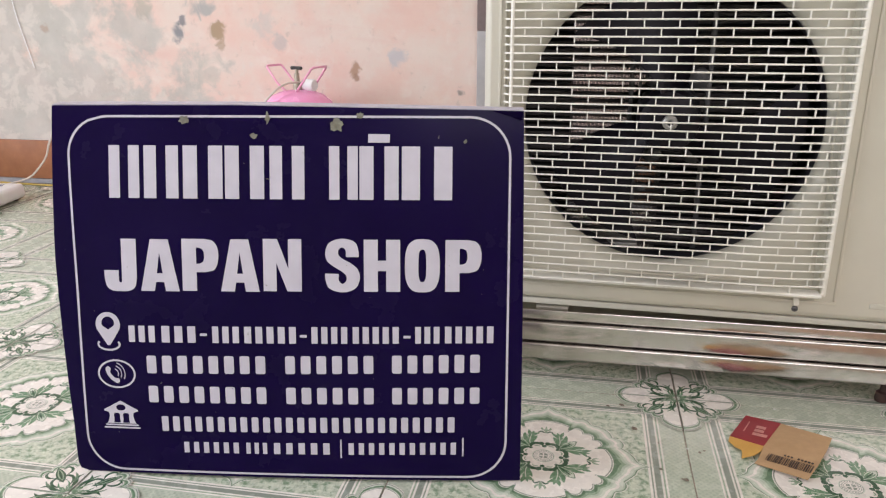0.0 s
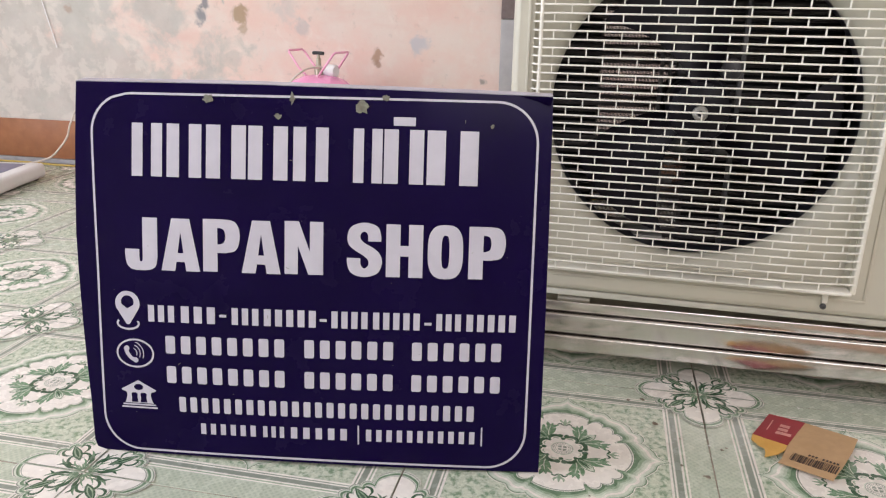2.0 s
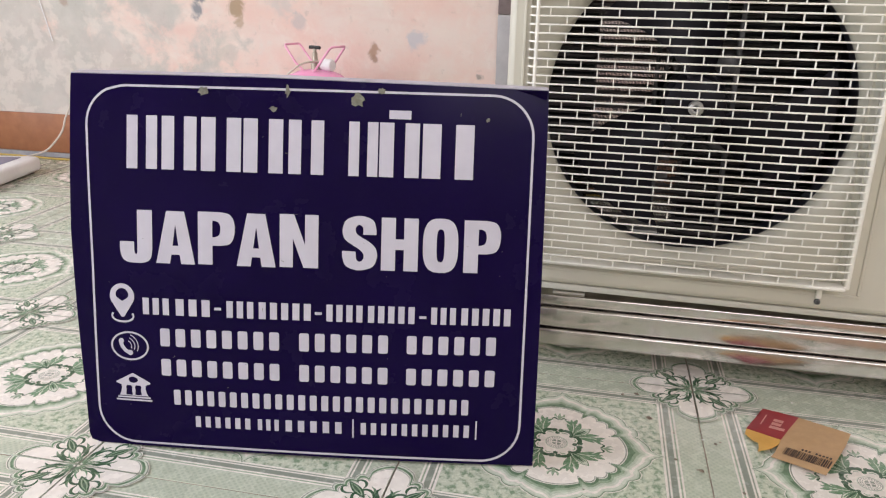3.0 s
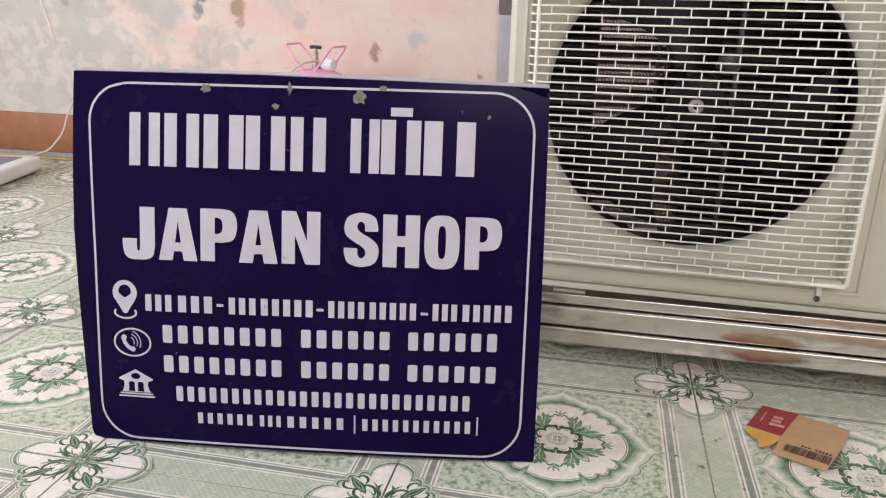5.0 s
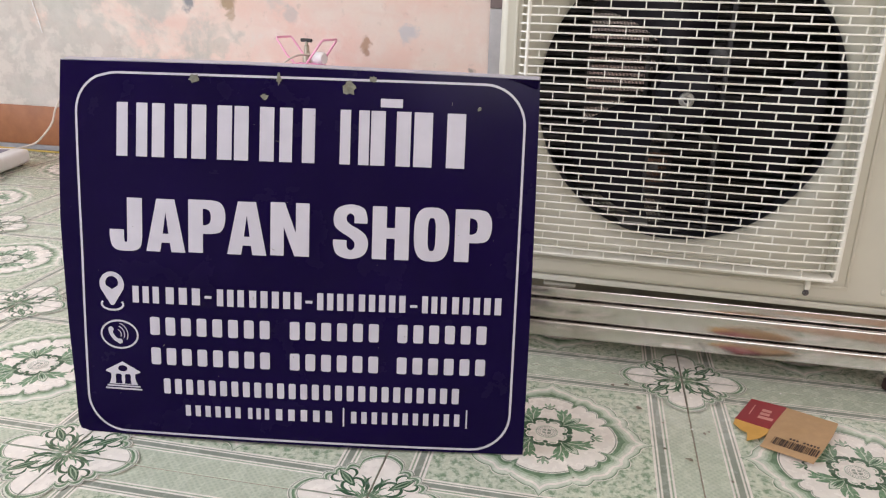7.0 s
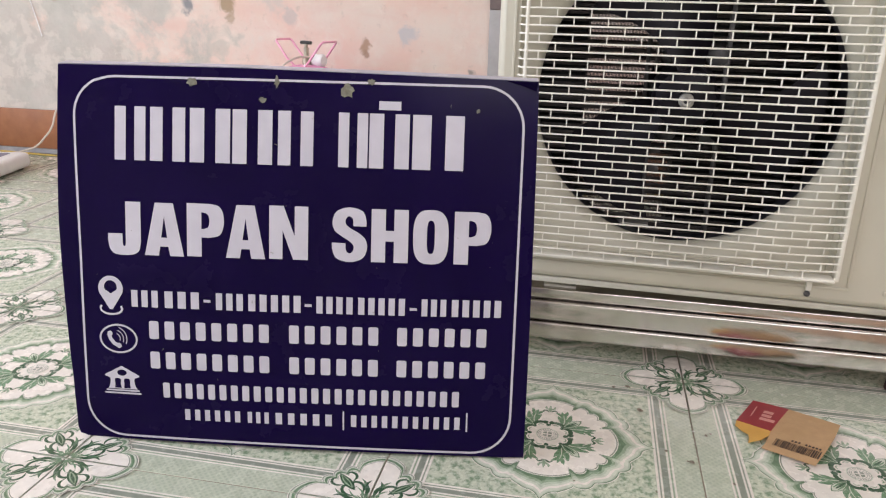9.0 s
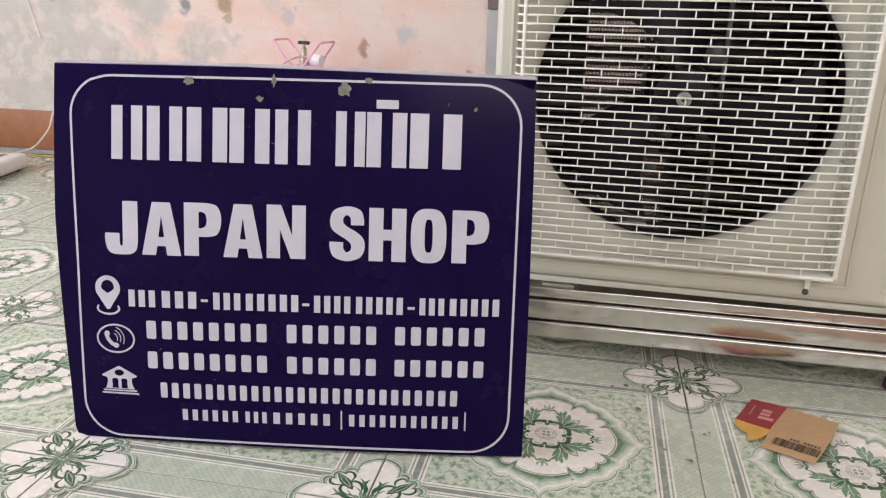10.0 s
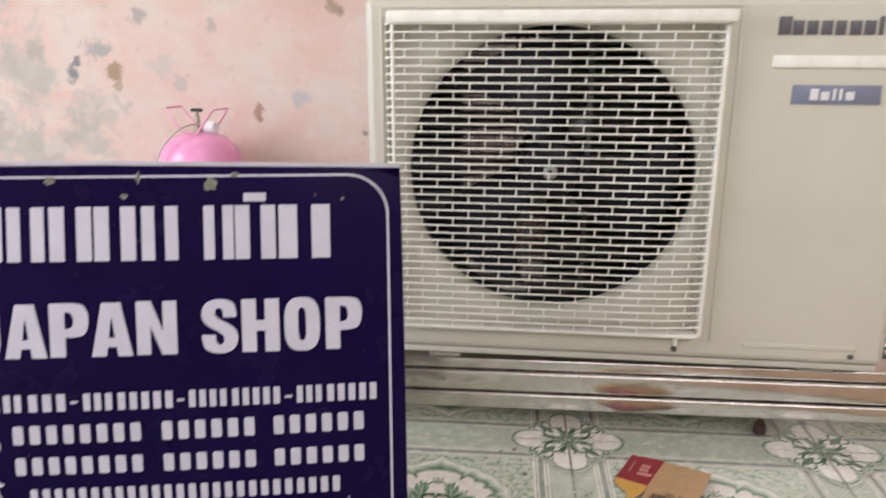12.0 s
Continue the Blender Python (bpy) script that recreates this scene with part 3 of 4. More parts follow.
bm = bmesh.new()
cut_out(bm, [[bank(*p) for p in ((-87, 95), (0, 142), (87, 95), (87, 89), (62, 80), (60, 62), (66, 38), (74, 24), (-74, 24), (-66, 38), (-60, 62), (-62, 80), (-87, 89))],
             [bank(24 * math.cos(k * 0.393), 107 + 16 * math.sin(k * 0.393)) for k in range(16)],
             [bank(x - 23, y) for x, y in ((-17, 28), (17, 28), (14, 50), (16, 70), (10, 78), (-10, 78), (-16, 70), (-14, 50))],
             [bank(x + 23, y) for x, y in ((-17, 28), (17, 28), (14, 50), (16, 70), (10, 78), (-10, 78), (-16, 70), (-14, 50))]])
ribbon(bm, [bank(-84, 16), bank(84, 16)], 0.0021)
ribbon(bm, [bank(-92, 2), bank(92, 2)], 0.0023)
part("bank_mark", bm, M["sign_white"], sign)
# knocked-off paint
rng = random.Random(7)
for u, v, r, s in ((0.168, 0.469, 0.009, 0.8), (0.275, 0.4715, 0.0035, 2.4), (0.257, 0.4495, 0.006, 0.7), (0.362, 0.464, 0.0095, 0.95), (0.391, 0.4755, 0.005, 0.9), (0.522, 0.444, 0.0024, 1.2)):
    bm = bmesh.new()
    pts = []
    for k in range(13):
        a = 2 * math.pi * k / 13
        q = r * rng.uniform(0.55, 1.15)
        pts.append((u + q * math.cos(a), v + q * s * math.sin(a)))
    flat_shape(bm, pts, 0.0010)
    part("paint_chip", bm, M["chip"], sign, "patch of bare grey-green metal")
bm = bmesh.new()
for k in range(26):
    u, v, a, ln = rng.uniform(0.03, 0.57), rng.uniform(0.03, 0.45), rng.uniform(0, 3.1), rng.choice((0.001, 0.001, 0.0015, 0.004))
    ribbon(bm, [(u, v), (u + ln * math.cos(a), v + ln * math.sin(a))], 0.0007, proud=0.0011)
part("scratches", bm, M["chip"], sign, "fine pale scratches")


# ---- outdoor unit of the air conditioner ----
UX0, UX1, UY, UZ0, UZ1, UD = -0.321, 0.469, 0.006, 0.149, 0.688, 0.289
unit = thing("air_conditioner_outdoor_unit", "cream outdoor air conditioner unit with a latticed fan grille", "air conditioner")
unit.matrix_basis = Matrix.Translation((0.12, UY, 0)) @ pose(0, 0, 0, 0, 0, -1.7) @ Matrix.Translation((-0.12, -UY, 0))
HX, HZ, HR = -0.0435, 0.4315, 0.2190


def rect_ring(bm, inset, y, r=0.010):
    """A rounded rectangle of the unit's outline."""
    x0, x1, z0, z1 = UX0 + inset, UX1 - inset, UZ0 + inset, UZ1 - inset
    r = max(0.001, r - inset)
    pts = []
    for cx, cz, a in ((x1 - r, z1 - r, 0), (x0 + r, z1 - r, 90), (x0 + r, z0 + r, 180), (x1 - r, z0 + r, 270)):
        for k in range(7):
            w = radians(a + 15 * k)
            pts.append((cx + r * math.cos(w), cz + r * math.sin(w)))
    dense = []
    for a, b in zip(pts, pts[1:] + pts[:1]):
        k = max(1, int(math.dist(a, b) / 0.025))
        dense += [(a[0] + (b[0] - a[0]) * q / k, a[1] + (b[1] - a[1]) * q / k) for q in range(k)]
    return [bm.verts.new((x, y, z)) for x, z in dense]


def bridge(bm, a, b):
    n = len(a)
    for i in range(n):
        j = (i + 1) % n
        bm.faces.new((a[i], a[j], b[j], b[i]))


bm = bmesh.new()
shell = [rect_ring(bm, i, y) for i, y in ((0.012, UY), (0.006, UY + 0.0015), (0.002, UY + 0.006), (0.0, UY + 0.014), (0.0, UY + UD - 0.004), (0.004, UY + UD))]
COUNT = {len(r) for r in shell}
if len(COUNT) > 1:
    bm.free()
    bm = bmesh.new()
    box(bm, UX0, UX1, UY + 0.004, UY + UD, UZ0, UZ1, bevel=0.006, seg=3)
    box_front = [f for f in bm.faces if abs(f.normal.y) > 0.99]
    bmesh.ops.delete(bm, geom=box_front, context="FACES")
else:
    for a, b in zip(shell, shell[1:]):
        bridge(bm, a, b)
bmesh.ops.recalc_face_normals(bm, faces=bm.faces)
part("cabinet", bm, M["cream"], unit, smooth=40)

# front panel: a shallow recess behind the grille, with the round air outlet cut through its floor
GX0, GX1, GZ0, GZ1, GY = -0.2765, 0.188, 0.1955, 0.6518, UY - 0.026
bm = bmesh.new()
i0, DEEP, FLARE = 0.011, 0.020, 0.036
RX0, RX1, RZ0, RZ1 = GX0 - 0.012, GX1 - 0.003, GZ0 - 0.002, GZ1 + 0.004


def rect(x0, x1, z0, z1, y):
    return [bm.verts.new((px_, y, pz_)) for px_, pz_ in ((x1, z0), (x1, z1), (x0, z1), (x0, z0))]


steps = [rect(UX0 + i0, UX1 - i0, UZ0 + i0, UZ1 - i0, UY + 0.0002)]
steps += [rect(RX0 + e, RX1 - e, RZ0 + e, RZ1 - e, UY + y) for e, y in ((0.0, 0.0002), (0.001, 0.0015), (0.003, DEEP))]
for a, b in zip(steps, steps[1:]):
    bridge(bm, a, b)
e = 0.003
angles = sorted({round(2 * math.pi * k / 96, 6) for k in range(96)} | {round(math.atan2(cz - HZ, cx - HX) % (2 * math.pi), 6) for cx in (RX0 + e, RX1 - e) for cz in (RZ0 + e, RZ1 - e)})
outer, rings = [], [[] for _ in range(9)]
for a in angles:
    c, s = math.cos(a), math.sin(a)
    d = min((RX1 - e - HX) / c if c > 1e-9 else (RX0 + e - HX) / c if c < -1e-9 else 9,
            (RZ1 - e - HZ) / s if s > 1e-9 else (RZ0 + e - HZ) / s if s < -1e-9 else 9)
    outer.append(bm.verts.new((HX + d * c, UY + DEEP, HZ + d * s)))
    for q in range(9):
        w = math.pi / 2 * q / 7
        rr, yy = (HR + FLARE * (1 - math.sin(w)), DEEP + 0.030 * (1 - math.cos(w))) if q < 8 else (HR + 0.001, DEEP + 0.038)
        rr = min(rr, d - 0.0004 * (8 - q))
        rings[q].append(bm.verts.new((HX + rr * c, UY + yy, HZ + rr * s)))
bridge(bm, outer, rings[0])
for a, b in zip(rings, rings[1:]):
    bridge(bm, a, b)
bmesh.ops.recalc_face_normals(bm, faces=bm.faces)
part("front_panel", bm, M["cream"], unit, "cream front panel with a round flared air outlet", smooth=25)

# pressed ridges beside the grille
bm = bmesh.new()
box(bm, 0.255, 0.432, UY - 0.0035, UY + 0.001, 0.592, 0.609, bevel=0.0022, seg=3)
part("pressed_ridge", bm, M["cream_plastic"], unit, "pale pressed ridge")
bm = bmesh.new()
box(bm, 0.258, 0.424, UY - 0.0016, UY + 0.001, 0.173, 0.181, bevel=0.0012, seg=3)
part("pressed_ridge", bm, M["cream"], unit)

# grille over the fan
grille = part("grille", a_box(GX0 - 0.007, GX1 + 0.011, GY - 0.004, UY - 0.0002, GZ1, GZ1 + 0.018, bevel=0.004, seg=3), M["cream_plastic"], unit, "cream plastic lattice grille in front of the fan")
for a in ((GX1 - 0.002, GX1 + 0.005, GY + 0.011, UY + 0.001, GZ0 - 0.004, GZ1 - 0.0004), (GX0 - 0.002, GX0 + 0.003, GY - 0.001, GY + 0.006, GZ0 - 0.004, GZ1 - 0.0004), (GX0 - 0.006, GX1 - 0.0024, GY + 0.002, UY + 0.001, GZ0 - 0.0045, GZ0 + 0.0012)):
    part("frame_bar", a_box(*a, bevel=0.0022, seg=3), M["cream_plastic"], grille)
ROWS_N = 39
pitch = (GZ1 - GZ0) / ROWS_N
bm = bmesh.new()
pts = [(GX0 - 0.010, UY - 0.001, 0), (GX0 - 0.010, GY + 0.010, 0), (GX0 - 0.006, GY + 0.003, 0), (GX0, GY + 0.001, 0)]
pts += [(GX0 + (GX1 - GX0) * k / 16, GY + 0.001 + 0.011 * max(0.0, (k - 12.5) / 3.5) ** 2, 0) for k in range(1, 17)]
tube(bm, pts, 0.00138, 6)
first = part("grille_bar", bm, M["cream_plastic"], grille, smooth=60)
first.location.z = GZ0
for k in range(1, ROWS_N + 1):
    o = new("grille_bar", first.data)
    o.parent, o.location = grille, (0, 0, GZ0 + pitch * k)
bm = bmesh.new()
for k in range(ROWS_N):
    x = GX0 + (0.0415 if (ROWS_N - 1 - k) % 2 == 0 else 0.018)
    while x < GX1 - 0.004:
        bend = 0.011 * max(0.0, ((x - GX0) / (GX1 - GX0) * 16 - 12.5) / 3.5) ** 2
        box(bm, x - 0.0008, x + 0.0008, GY + bend, GY + bend + 0.004, GZ0 + pitch * k, GZ0 + pitch * (k + 1))
        x += 0.047
tagged(part("grille_link", bm, M["cream_plastic"], grille, smooth=None), kind="stuff")
bm = bmesh.new()
box(bm, 0.153, 0.161, UY - 0.006, UY + 0.001, 0.171, 0.1915, bevel=0.002)
part("grille_clip", bm, M["cream_plastic"], grille)

# pressed rim round the grille
for a in ((GX0 - 0.022, GX1 + 0.024, GZ1 + 0.0215, GZ1 + 0.0265), (GX0 - 0.022, GX1 + 0.024, GZ0 - 0.021, GZ0 - 0.016), (GX1 + 0.0195, GX1 + 0.0240, GZ0 - 0.0155, GZ1 + 0.0210), (GX0 - 0.022, GX0 - 0.0175, GZ0 - 0.0155, GZ1 + 0.0210)):
    part("pressed_rim", a_box(a[0], a[1], UY - 0.0016, UY + 0.001, a[2], a[3], bevel=0.0010, seg=3), M["cream"], unit)

# screws
for sx in (0.157, 0.418):
    bm = bmesh.new()
    lathe(bm, [(0.0046, 0.001), (0.0044, -0.002), (0.0030, -0.0032), (0.0012, -0.0033), (0.001, -0.001), (0, -0.001)], 16, "Y", (sx, UY, 0.165))
    part("screw", bm, M["bracket"], unit, "dull steel screw")

# fan, motor bracket and coil behind the outlet
fan = part("fan_hub", lathe(bmesh.new(), [(0, -0.012), (0.030, -0.012), (0.044, -0.004), (0.048, 0.010), (0.048, 0.05), (0.0, 0.05)], 36, "Y", (HX, UY + 0.06, HZ)), M["fan"], unit, "black plastic fan at rest")
for b in range(3):
    bm = bmesh.new()
    g = []
    for i in range(13):
        r = 0.044 + (0.196 - 0.044) * i / 12
        row = []
        for j in range(11):
            s = j / 10 - 0.5
            spread = radians(46 + 10 * i / 12)
            a = radians(88 + 120 * b) + spread * s + radians(24) * (i / 12)
            y = UY + 0.085 - 0.055 * s * (0.5 + 0.5 * (1 - i / 12)) - 0.012 * (1 - (2 * s) ** 2)
            row.append(bm.verts.new((HX + r * math.cos(a), y, HZ + r * math.sin(a))))
        g.append(row)
    for i in range(12):
        for j in range(10):
            bm.faces.new((g[i][j], g[i + 1][j], g[i + 1][j + 1], g[i][j + 1]))
    bmesh.ops.recalc_face_normals(bm, faces=bm.faces)
    bmesh.ops.solidify(bm, geom=bm.faces[:], thickness=0.003)
    part("blade", bm, M["fan"], fan, smooth=50)
part("nut", lathe(bmesh.new(), [(0, -0.019), (0.0042, -0.019), (0.0045, -0.0235), (0.0062, -0.024), (0.0108, -0.021), (0.0112, -0.012), (0.0, -0.012)], 20, "Y", (HX, UY + 0.06, HZ)), M["zinc"], fan, "dull zinc nut with a dark bore")
# added black disc: the shade down the nut's bore, put in as colour
part("shaft_end", lathe(bmesh.new(), [(0, -0.0225), (0.0040, -0.0225), (0.0042, -0.019), (0, -0.019)], 12, "Y", (HX, UY + 0.06, HZ)), M["black"], fan, "black disc for the shade in the nut bore")
for x0, x1 in ((-0.104, -0.097), (-0.090, -0.084), (0.016, 0.024)):
    part("motor_bracket", a_box(x0, x1, UY + 0.150, UY + 0.160, UZ0 + 0.01, UZ1 - 0.01, bevel=0.0012), M["bracket"], unit, "dusty upright steel bracket")
for z in (0.300, 0.330, 0.365, 0.395, 0.430, 0.462, 0.495, 0.520, 0.548):
    part("bracket_tab", a_box(-0.083, -0.066, UY + 0.152, UY + 0.158, z, z + 0.011, bevel=0.001), M["bracket"], unit, "short steel tab on the bracket")
for cx, cz in ((-0.062, 0.488), (0.004, 0.488), (-0.062, 0.368), (0.004, 0.368)):
    part("motor_lug", lathe(bmesh.new(), [(0, 0.0), (0.008, 0.0), (0.016, 0.004), (0.018, 0.012), (0, 0.012)], 20, "Y", (cx, UY + 0.140, cz)), M["bracket"], unit, "dusty lug of the motor mount")
part("motor", lathe(bmesh.new(), [(0, -0.02), (0.05, -0.02), (0.055, -0.01), (0.055, 0.05), (0, 0.05)], 32, "Y", (HX, UY + 0.165, HZ)), M["black"], unit, "dark fan motor")
coil = part("coil", a_box(UX0 + 0.008, UX0 + 0.016, UY + 0.245, UY + 0.268, UZ0 + 0.01, UZ1 - 0.01), M["fins"], unit, "dark finned coil, daylight showing between its tubes")
bm = bmesh.new()
tube(bm, [(0.0, 0, 0), (0.50, 0, 0)], 0.0040, 6)
firstc = part("coil_tube", bm, M["fins"], coil)
firstc.location = (UX0 + 0.012, UY + 0.256, UZ0 + 0.016)
for k in range(1, 42):
    o = new("coil_tube", firstc.data)
    o.parent, o.location = coil, (UX0 + 0.012, UY + 0.256 + 0.002 * (k % 2), UZ0 + 0.016 + 0.0124 * k)
bm = bmesh.new()
for k in range(70):
    x = -0.204 + 0.0024 * k
    box(bm, x, x + 0.0017, UY + 0.2625, UY + 0.2670, UZ0 + 0.012, UZ1 - 0.012)
tagged(part("fin", bm, M["fins"], coil, smooth=None), kind="stuff")
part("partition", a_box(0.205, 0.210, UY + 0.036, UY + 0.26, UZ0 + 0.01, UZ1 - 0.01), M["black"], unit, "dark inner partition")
# added black sheets block light from behind, standing for shade across the coil
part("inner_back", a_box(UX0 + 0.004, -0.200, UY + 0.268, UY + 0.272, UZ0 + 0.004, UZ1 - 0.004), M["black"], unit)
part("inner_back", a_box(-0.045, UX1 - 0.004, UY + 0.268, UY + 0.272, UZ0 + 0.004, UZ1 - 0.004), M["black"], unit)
part("fan_shelf", a_box(-0.195, -0.075, UY + 0.10, UY + 0.16, 0.216, 0.222, bevel=0.001), M["zinc"], unit, "bare metal shelf under the fan")

# maker's name and badge: plain shapes
for k, (w, h) in enumerate(((0.0165, 1.0), (0.0145, 0.78), (0.0145, 0.78), (0.0145, 0.78), (0.0135, 0.78), (0.0150, 0.78), (0.0145, 0.78), (0.006, 1.0), (0.0135, 0.78))):
    x = 0.2585 + 0.0186 * k
    part("name_bar", a_box(x, x + w, UY - 0.0018, UY + 0.001, 0.6360, 0.6360 + 0.0245 * h, bevel=0.0008), M["dark_print"], unit, "dark plain bar")
badge = part("badge", a_box(0.286, 0.404, UY - 0.0018, UY + 0.001, 0.5425, 0.5690, bevel=0.0008), M["badge"], unit, "blue-grey badge")
for k, (w, h) in enumerate(((0.011, 1.0), (0.011, 0.75), (0.004, 1.0), (0.004, 1.0), (0.011, 0.75))):
    x = 0.310 + (0, 0.0145, 0.030, 0.0385, 0.0475)[k]
    part("badge_bar", a_box(x, x + w, UY - 0.0028, UY - 0.0016, 0.5485, 0.5485 + 0.0155 * h), M["badge_print"], badge, "pale plain bar")

# base pan and feet
part("base_pan", a_box(UX0 + 0.006, UX1 - 0.006, UY + 0.016, UY + UD - 0.01, UZ0 + 0.001, UZ0 + 0.012, bevel=0.003), M["black"], unit, "dark base pan")
part("base_lip", a_box(UX0 + 0.010, UX1 - 0.010, UY + 0.0035, UY + 0.0155, 0.1400, 0.1495, bevel=0.0015), M["duct"], unit, "folded lip of the base")
for fx in (-0.206, 0.382):
    for fy in (0.054, 0.246):
        bm = bmesh.new()
        box(bm, fx - 0.026, fx + 0.026, fy - 0.022, fy + 0.036, 0.1240, 0.1285, bevel=0.0012)
        box(bm, fx - 0.024, fx + 0.024, fy - 0.012, fy + 0.030, 0.1280, 0.152, bevel=0.0012)
        part("foot", bm, M["duct"], unit, "pressed metal foot")
part("shroud", lathe(bmesh.new(), [(HR + 0.002, 0.058), (HR + 0.006, 0.115), (HR + 0.010, 0.115), (HR + 0.008, 0.058), (HR + 0.002, 0.058)], 64, "Y", (HX, UY, HZ)), M["black"], unit, "dark fan shroud")

# ---- polished steel stand ----
stand = thing("steel_stand", "polished stainless steel tube stand under the outdoor unit", "stand")


def rail(name, x0, x1, y0, y1, z0, z1):
    bm = a_box(x0, x1, y0, y1, z0, z1)
    long = [e for e in bm.edges if abs(e.verts[0].co.x - e.verts[1].co.x) > 0.1 or abs(e.verts[0].co.y - e.verts[1].co.y) > 0.1]
    bmesh.ops.bevel(bm, geom=long, offset=0.0034, segments=5, affect="EDGES", profile=0.5)
    part(name, bm, M["steel"], stand, smooth=50)


for ya in (0.020, 0.262):
    rail("lower_rail", -0.52, 0.66, ya, ya + 0.040, 0.0415, 0.0685)
    rail("middle_rail", -0.52, 0.66, ya + 0.006, ya + 0.046, 0.0700, 0.1035)
    rail("upper_rail", -0.52, 0.66, ya + 0.014, ya + 0.074, 0.1048, 0.1240)
for xa in (-0.50, 0.60):
    rail("cross_rail", xa, xa + 0.04, 0.0605, 0.2615, 0.0415, 0.068)
for fx in (-0.42, 0.319):
    for fy in (0.052, 0.292):
        part("rubber_foot", lathe(bmesh.new(), [(0, 0.0), (0.0095, 0.0), (0.0105, 0.003), (0.0095, 0.015), (0.005, 0.017), (0.004, 0.042), (0, 0.042)], 20, "Z", (fx, fy, 0)), M["rubber"], stand, "dark brown rubber foot")

# ---- pink refrigerant tank ----
tank = thing("refrigerant_tank", "pink enamelled disposable refrigerant tank with a black valve handle", "gas tank", (-1.022, 1.05, 0.0), -19)
prof = [(0, 0.002), (0.05, 0.004), (0.09, 0.012), (0.112, 0.035), (0.1195, 0.06), (0.121, 0.09), (0.121, 0.250), (0.1195, 0.278), (0.113, 0.306), (0.099, 0.330), (0.077, 0.348), (0.05, 0.359), (0.02, 0.364), (0, 0.365)]
part("shell", lathe(bmesh.new(), prof, 48), M["pink"], tank)
part("foot_ring", lathe(bmesh.new(), [(0.085, 0.0), (0.090, 0.0), (0.090, 0.02), (0.085, 0.02), (0.085, 0.0)], 40), M["pink"], tank)
for s in (-1, 1):
    # wire loops that stand up and outward on either side of the valve
    loop = [(s * 0.020, -0.030, 0.361), (s * 0.045, -0.036, 0.384), (s * 0.084, -0.034, 0.429), (s * 0.088, -0.029, 0.433), (s * 0.088, 0.029, 0.433), (s * 0.084, 0.034, 0.429), (s * 0.045, 0.036, 0.384), (s * 0.020, 0.030, 0.361)]
    part("handle", tube(bmesh.new(), loop, 0.0034, 8, True), M["pink_pale"], tank, "pink wire handle", smooth=60)
valve = part("valve", lathe(bmesh.new(), [(0, 0.352), (0.013, 0.352), (0.013, 0.385), (0.008, 0.388), (0.0075, 0.412), (0.005, 0.414), (0.005, 0.424), (0, 0.424)], 20), M["brass"], tank, "brass valve stem")
part("valve_handle", tube(bmesh.new(), [(-0.019, 0, 0.427), (-0.010, 0, 0.4275), (0.010, 0, 0.4275), (0.019, 0, 0.427)], 0.0052, 8), M["valve"], valve, "black valve handle")
bm = bmesh.new()
lathe(bm, [(0, 0.0), (0.017, 0.0), (0.019, 0.004), (0.019, 0.034), (0.015, 0.040), (0, 0.040)], 24, "X", (0.008, 0.022, 0.376))
part("valve_cap", bm, M["white_plastic"], tank, "white plastic cap")
part("rupture_plug", lathe(bmesh.new(), [(0, 0.0), (0.005, 0.0), (0.005, 0.006), (0, 0.008)], 12, "Z", (0.1025, 0.027, 0.305)), M["valve"], tank, "small dark plug")

# ---- charging scale and hose ----
scale_ = thing("charging_scale", "white plastic refrigerant charging scale with a violet-grey platform", "scale", (-2.072, 0.822, 0.0), 9.0)
body = part("body", a_box(-0.125, 0.125, -0.165, 0.165, 0.005, 0.052, bevel=0.014, seg=5), M["white_plastic"], scale_, smooth=50)
part("platform", a_box(-0.095, 0.078, -0.135, 0.130, 0.0515, 0.0535, bevel=0.0008), M["violet"], scale_, "violet-grey platform")
for px_, py_ in ((-0.1, -0.13), (0.1, -0.13), (-0.1, 0.13), (0.1, 0.13)):
    part("rubber_foot", lathe(bmesh.new(), [(0, 0.0), (0.012, 0.0), (0.011, 0.007), (0, 0.007)], 12, "Z", (px_, py_, 0)), M["rubber"], scale_)

hose = [(-2.115, 0.975, 0.030), (-2.095, 1.01, 0.034), (-2.065, 1.05, 0.036), (-2.035, 1.10, 0.046), (-1.99, 1.10, 0.082), (-1.955, 1.10, 0.1225), (-1.93, 1.10, 0.177), (-1.86, 1.08, 0.235), (-1.65, 1.05, 0.24), (-1.4, 1.0, 0.20), (-1.22, 0.96, 0.19), (-1.120, 0.925, 0.245),
        (-1.104, 0.928, 0.285), (-1.086, 0.935, 0.330), (-1.058, 0.955, 0.366), (-1.035, 0.995, 0.386), (-1.010, 1.040, 0.388)]
tagged(mesh_object("charging_hose", tube(bmesh.new(), spline(hose, 8), 0.0032, 8), M["hose"], None, 60), "thin white hose from the scale to the tank", "hose")
cable = [(X0 + 0.02, 1.17, 0.0034), (-2.6, 1.165, 0.005), (-2.25, 1.178, 0.005), (-2.05, 1.165, 0.005), (-1.85, 1.170, 0.005), (-1.6, 1.16, 0.005), (-1.3, 1.19, 0.005), (-0.7, 1.18, 0.005), (0.2, 1.19, 0.005)]
tagged(mesh_object("floor_cable", tube(bmesh.new(), spline(cable, 8), 0.0034, 8), M["yellow"], None, 60), "yellow cable lying along the foot of the wall", "cable")

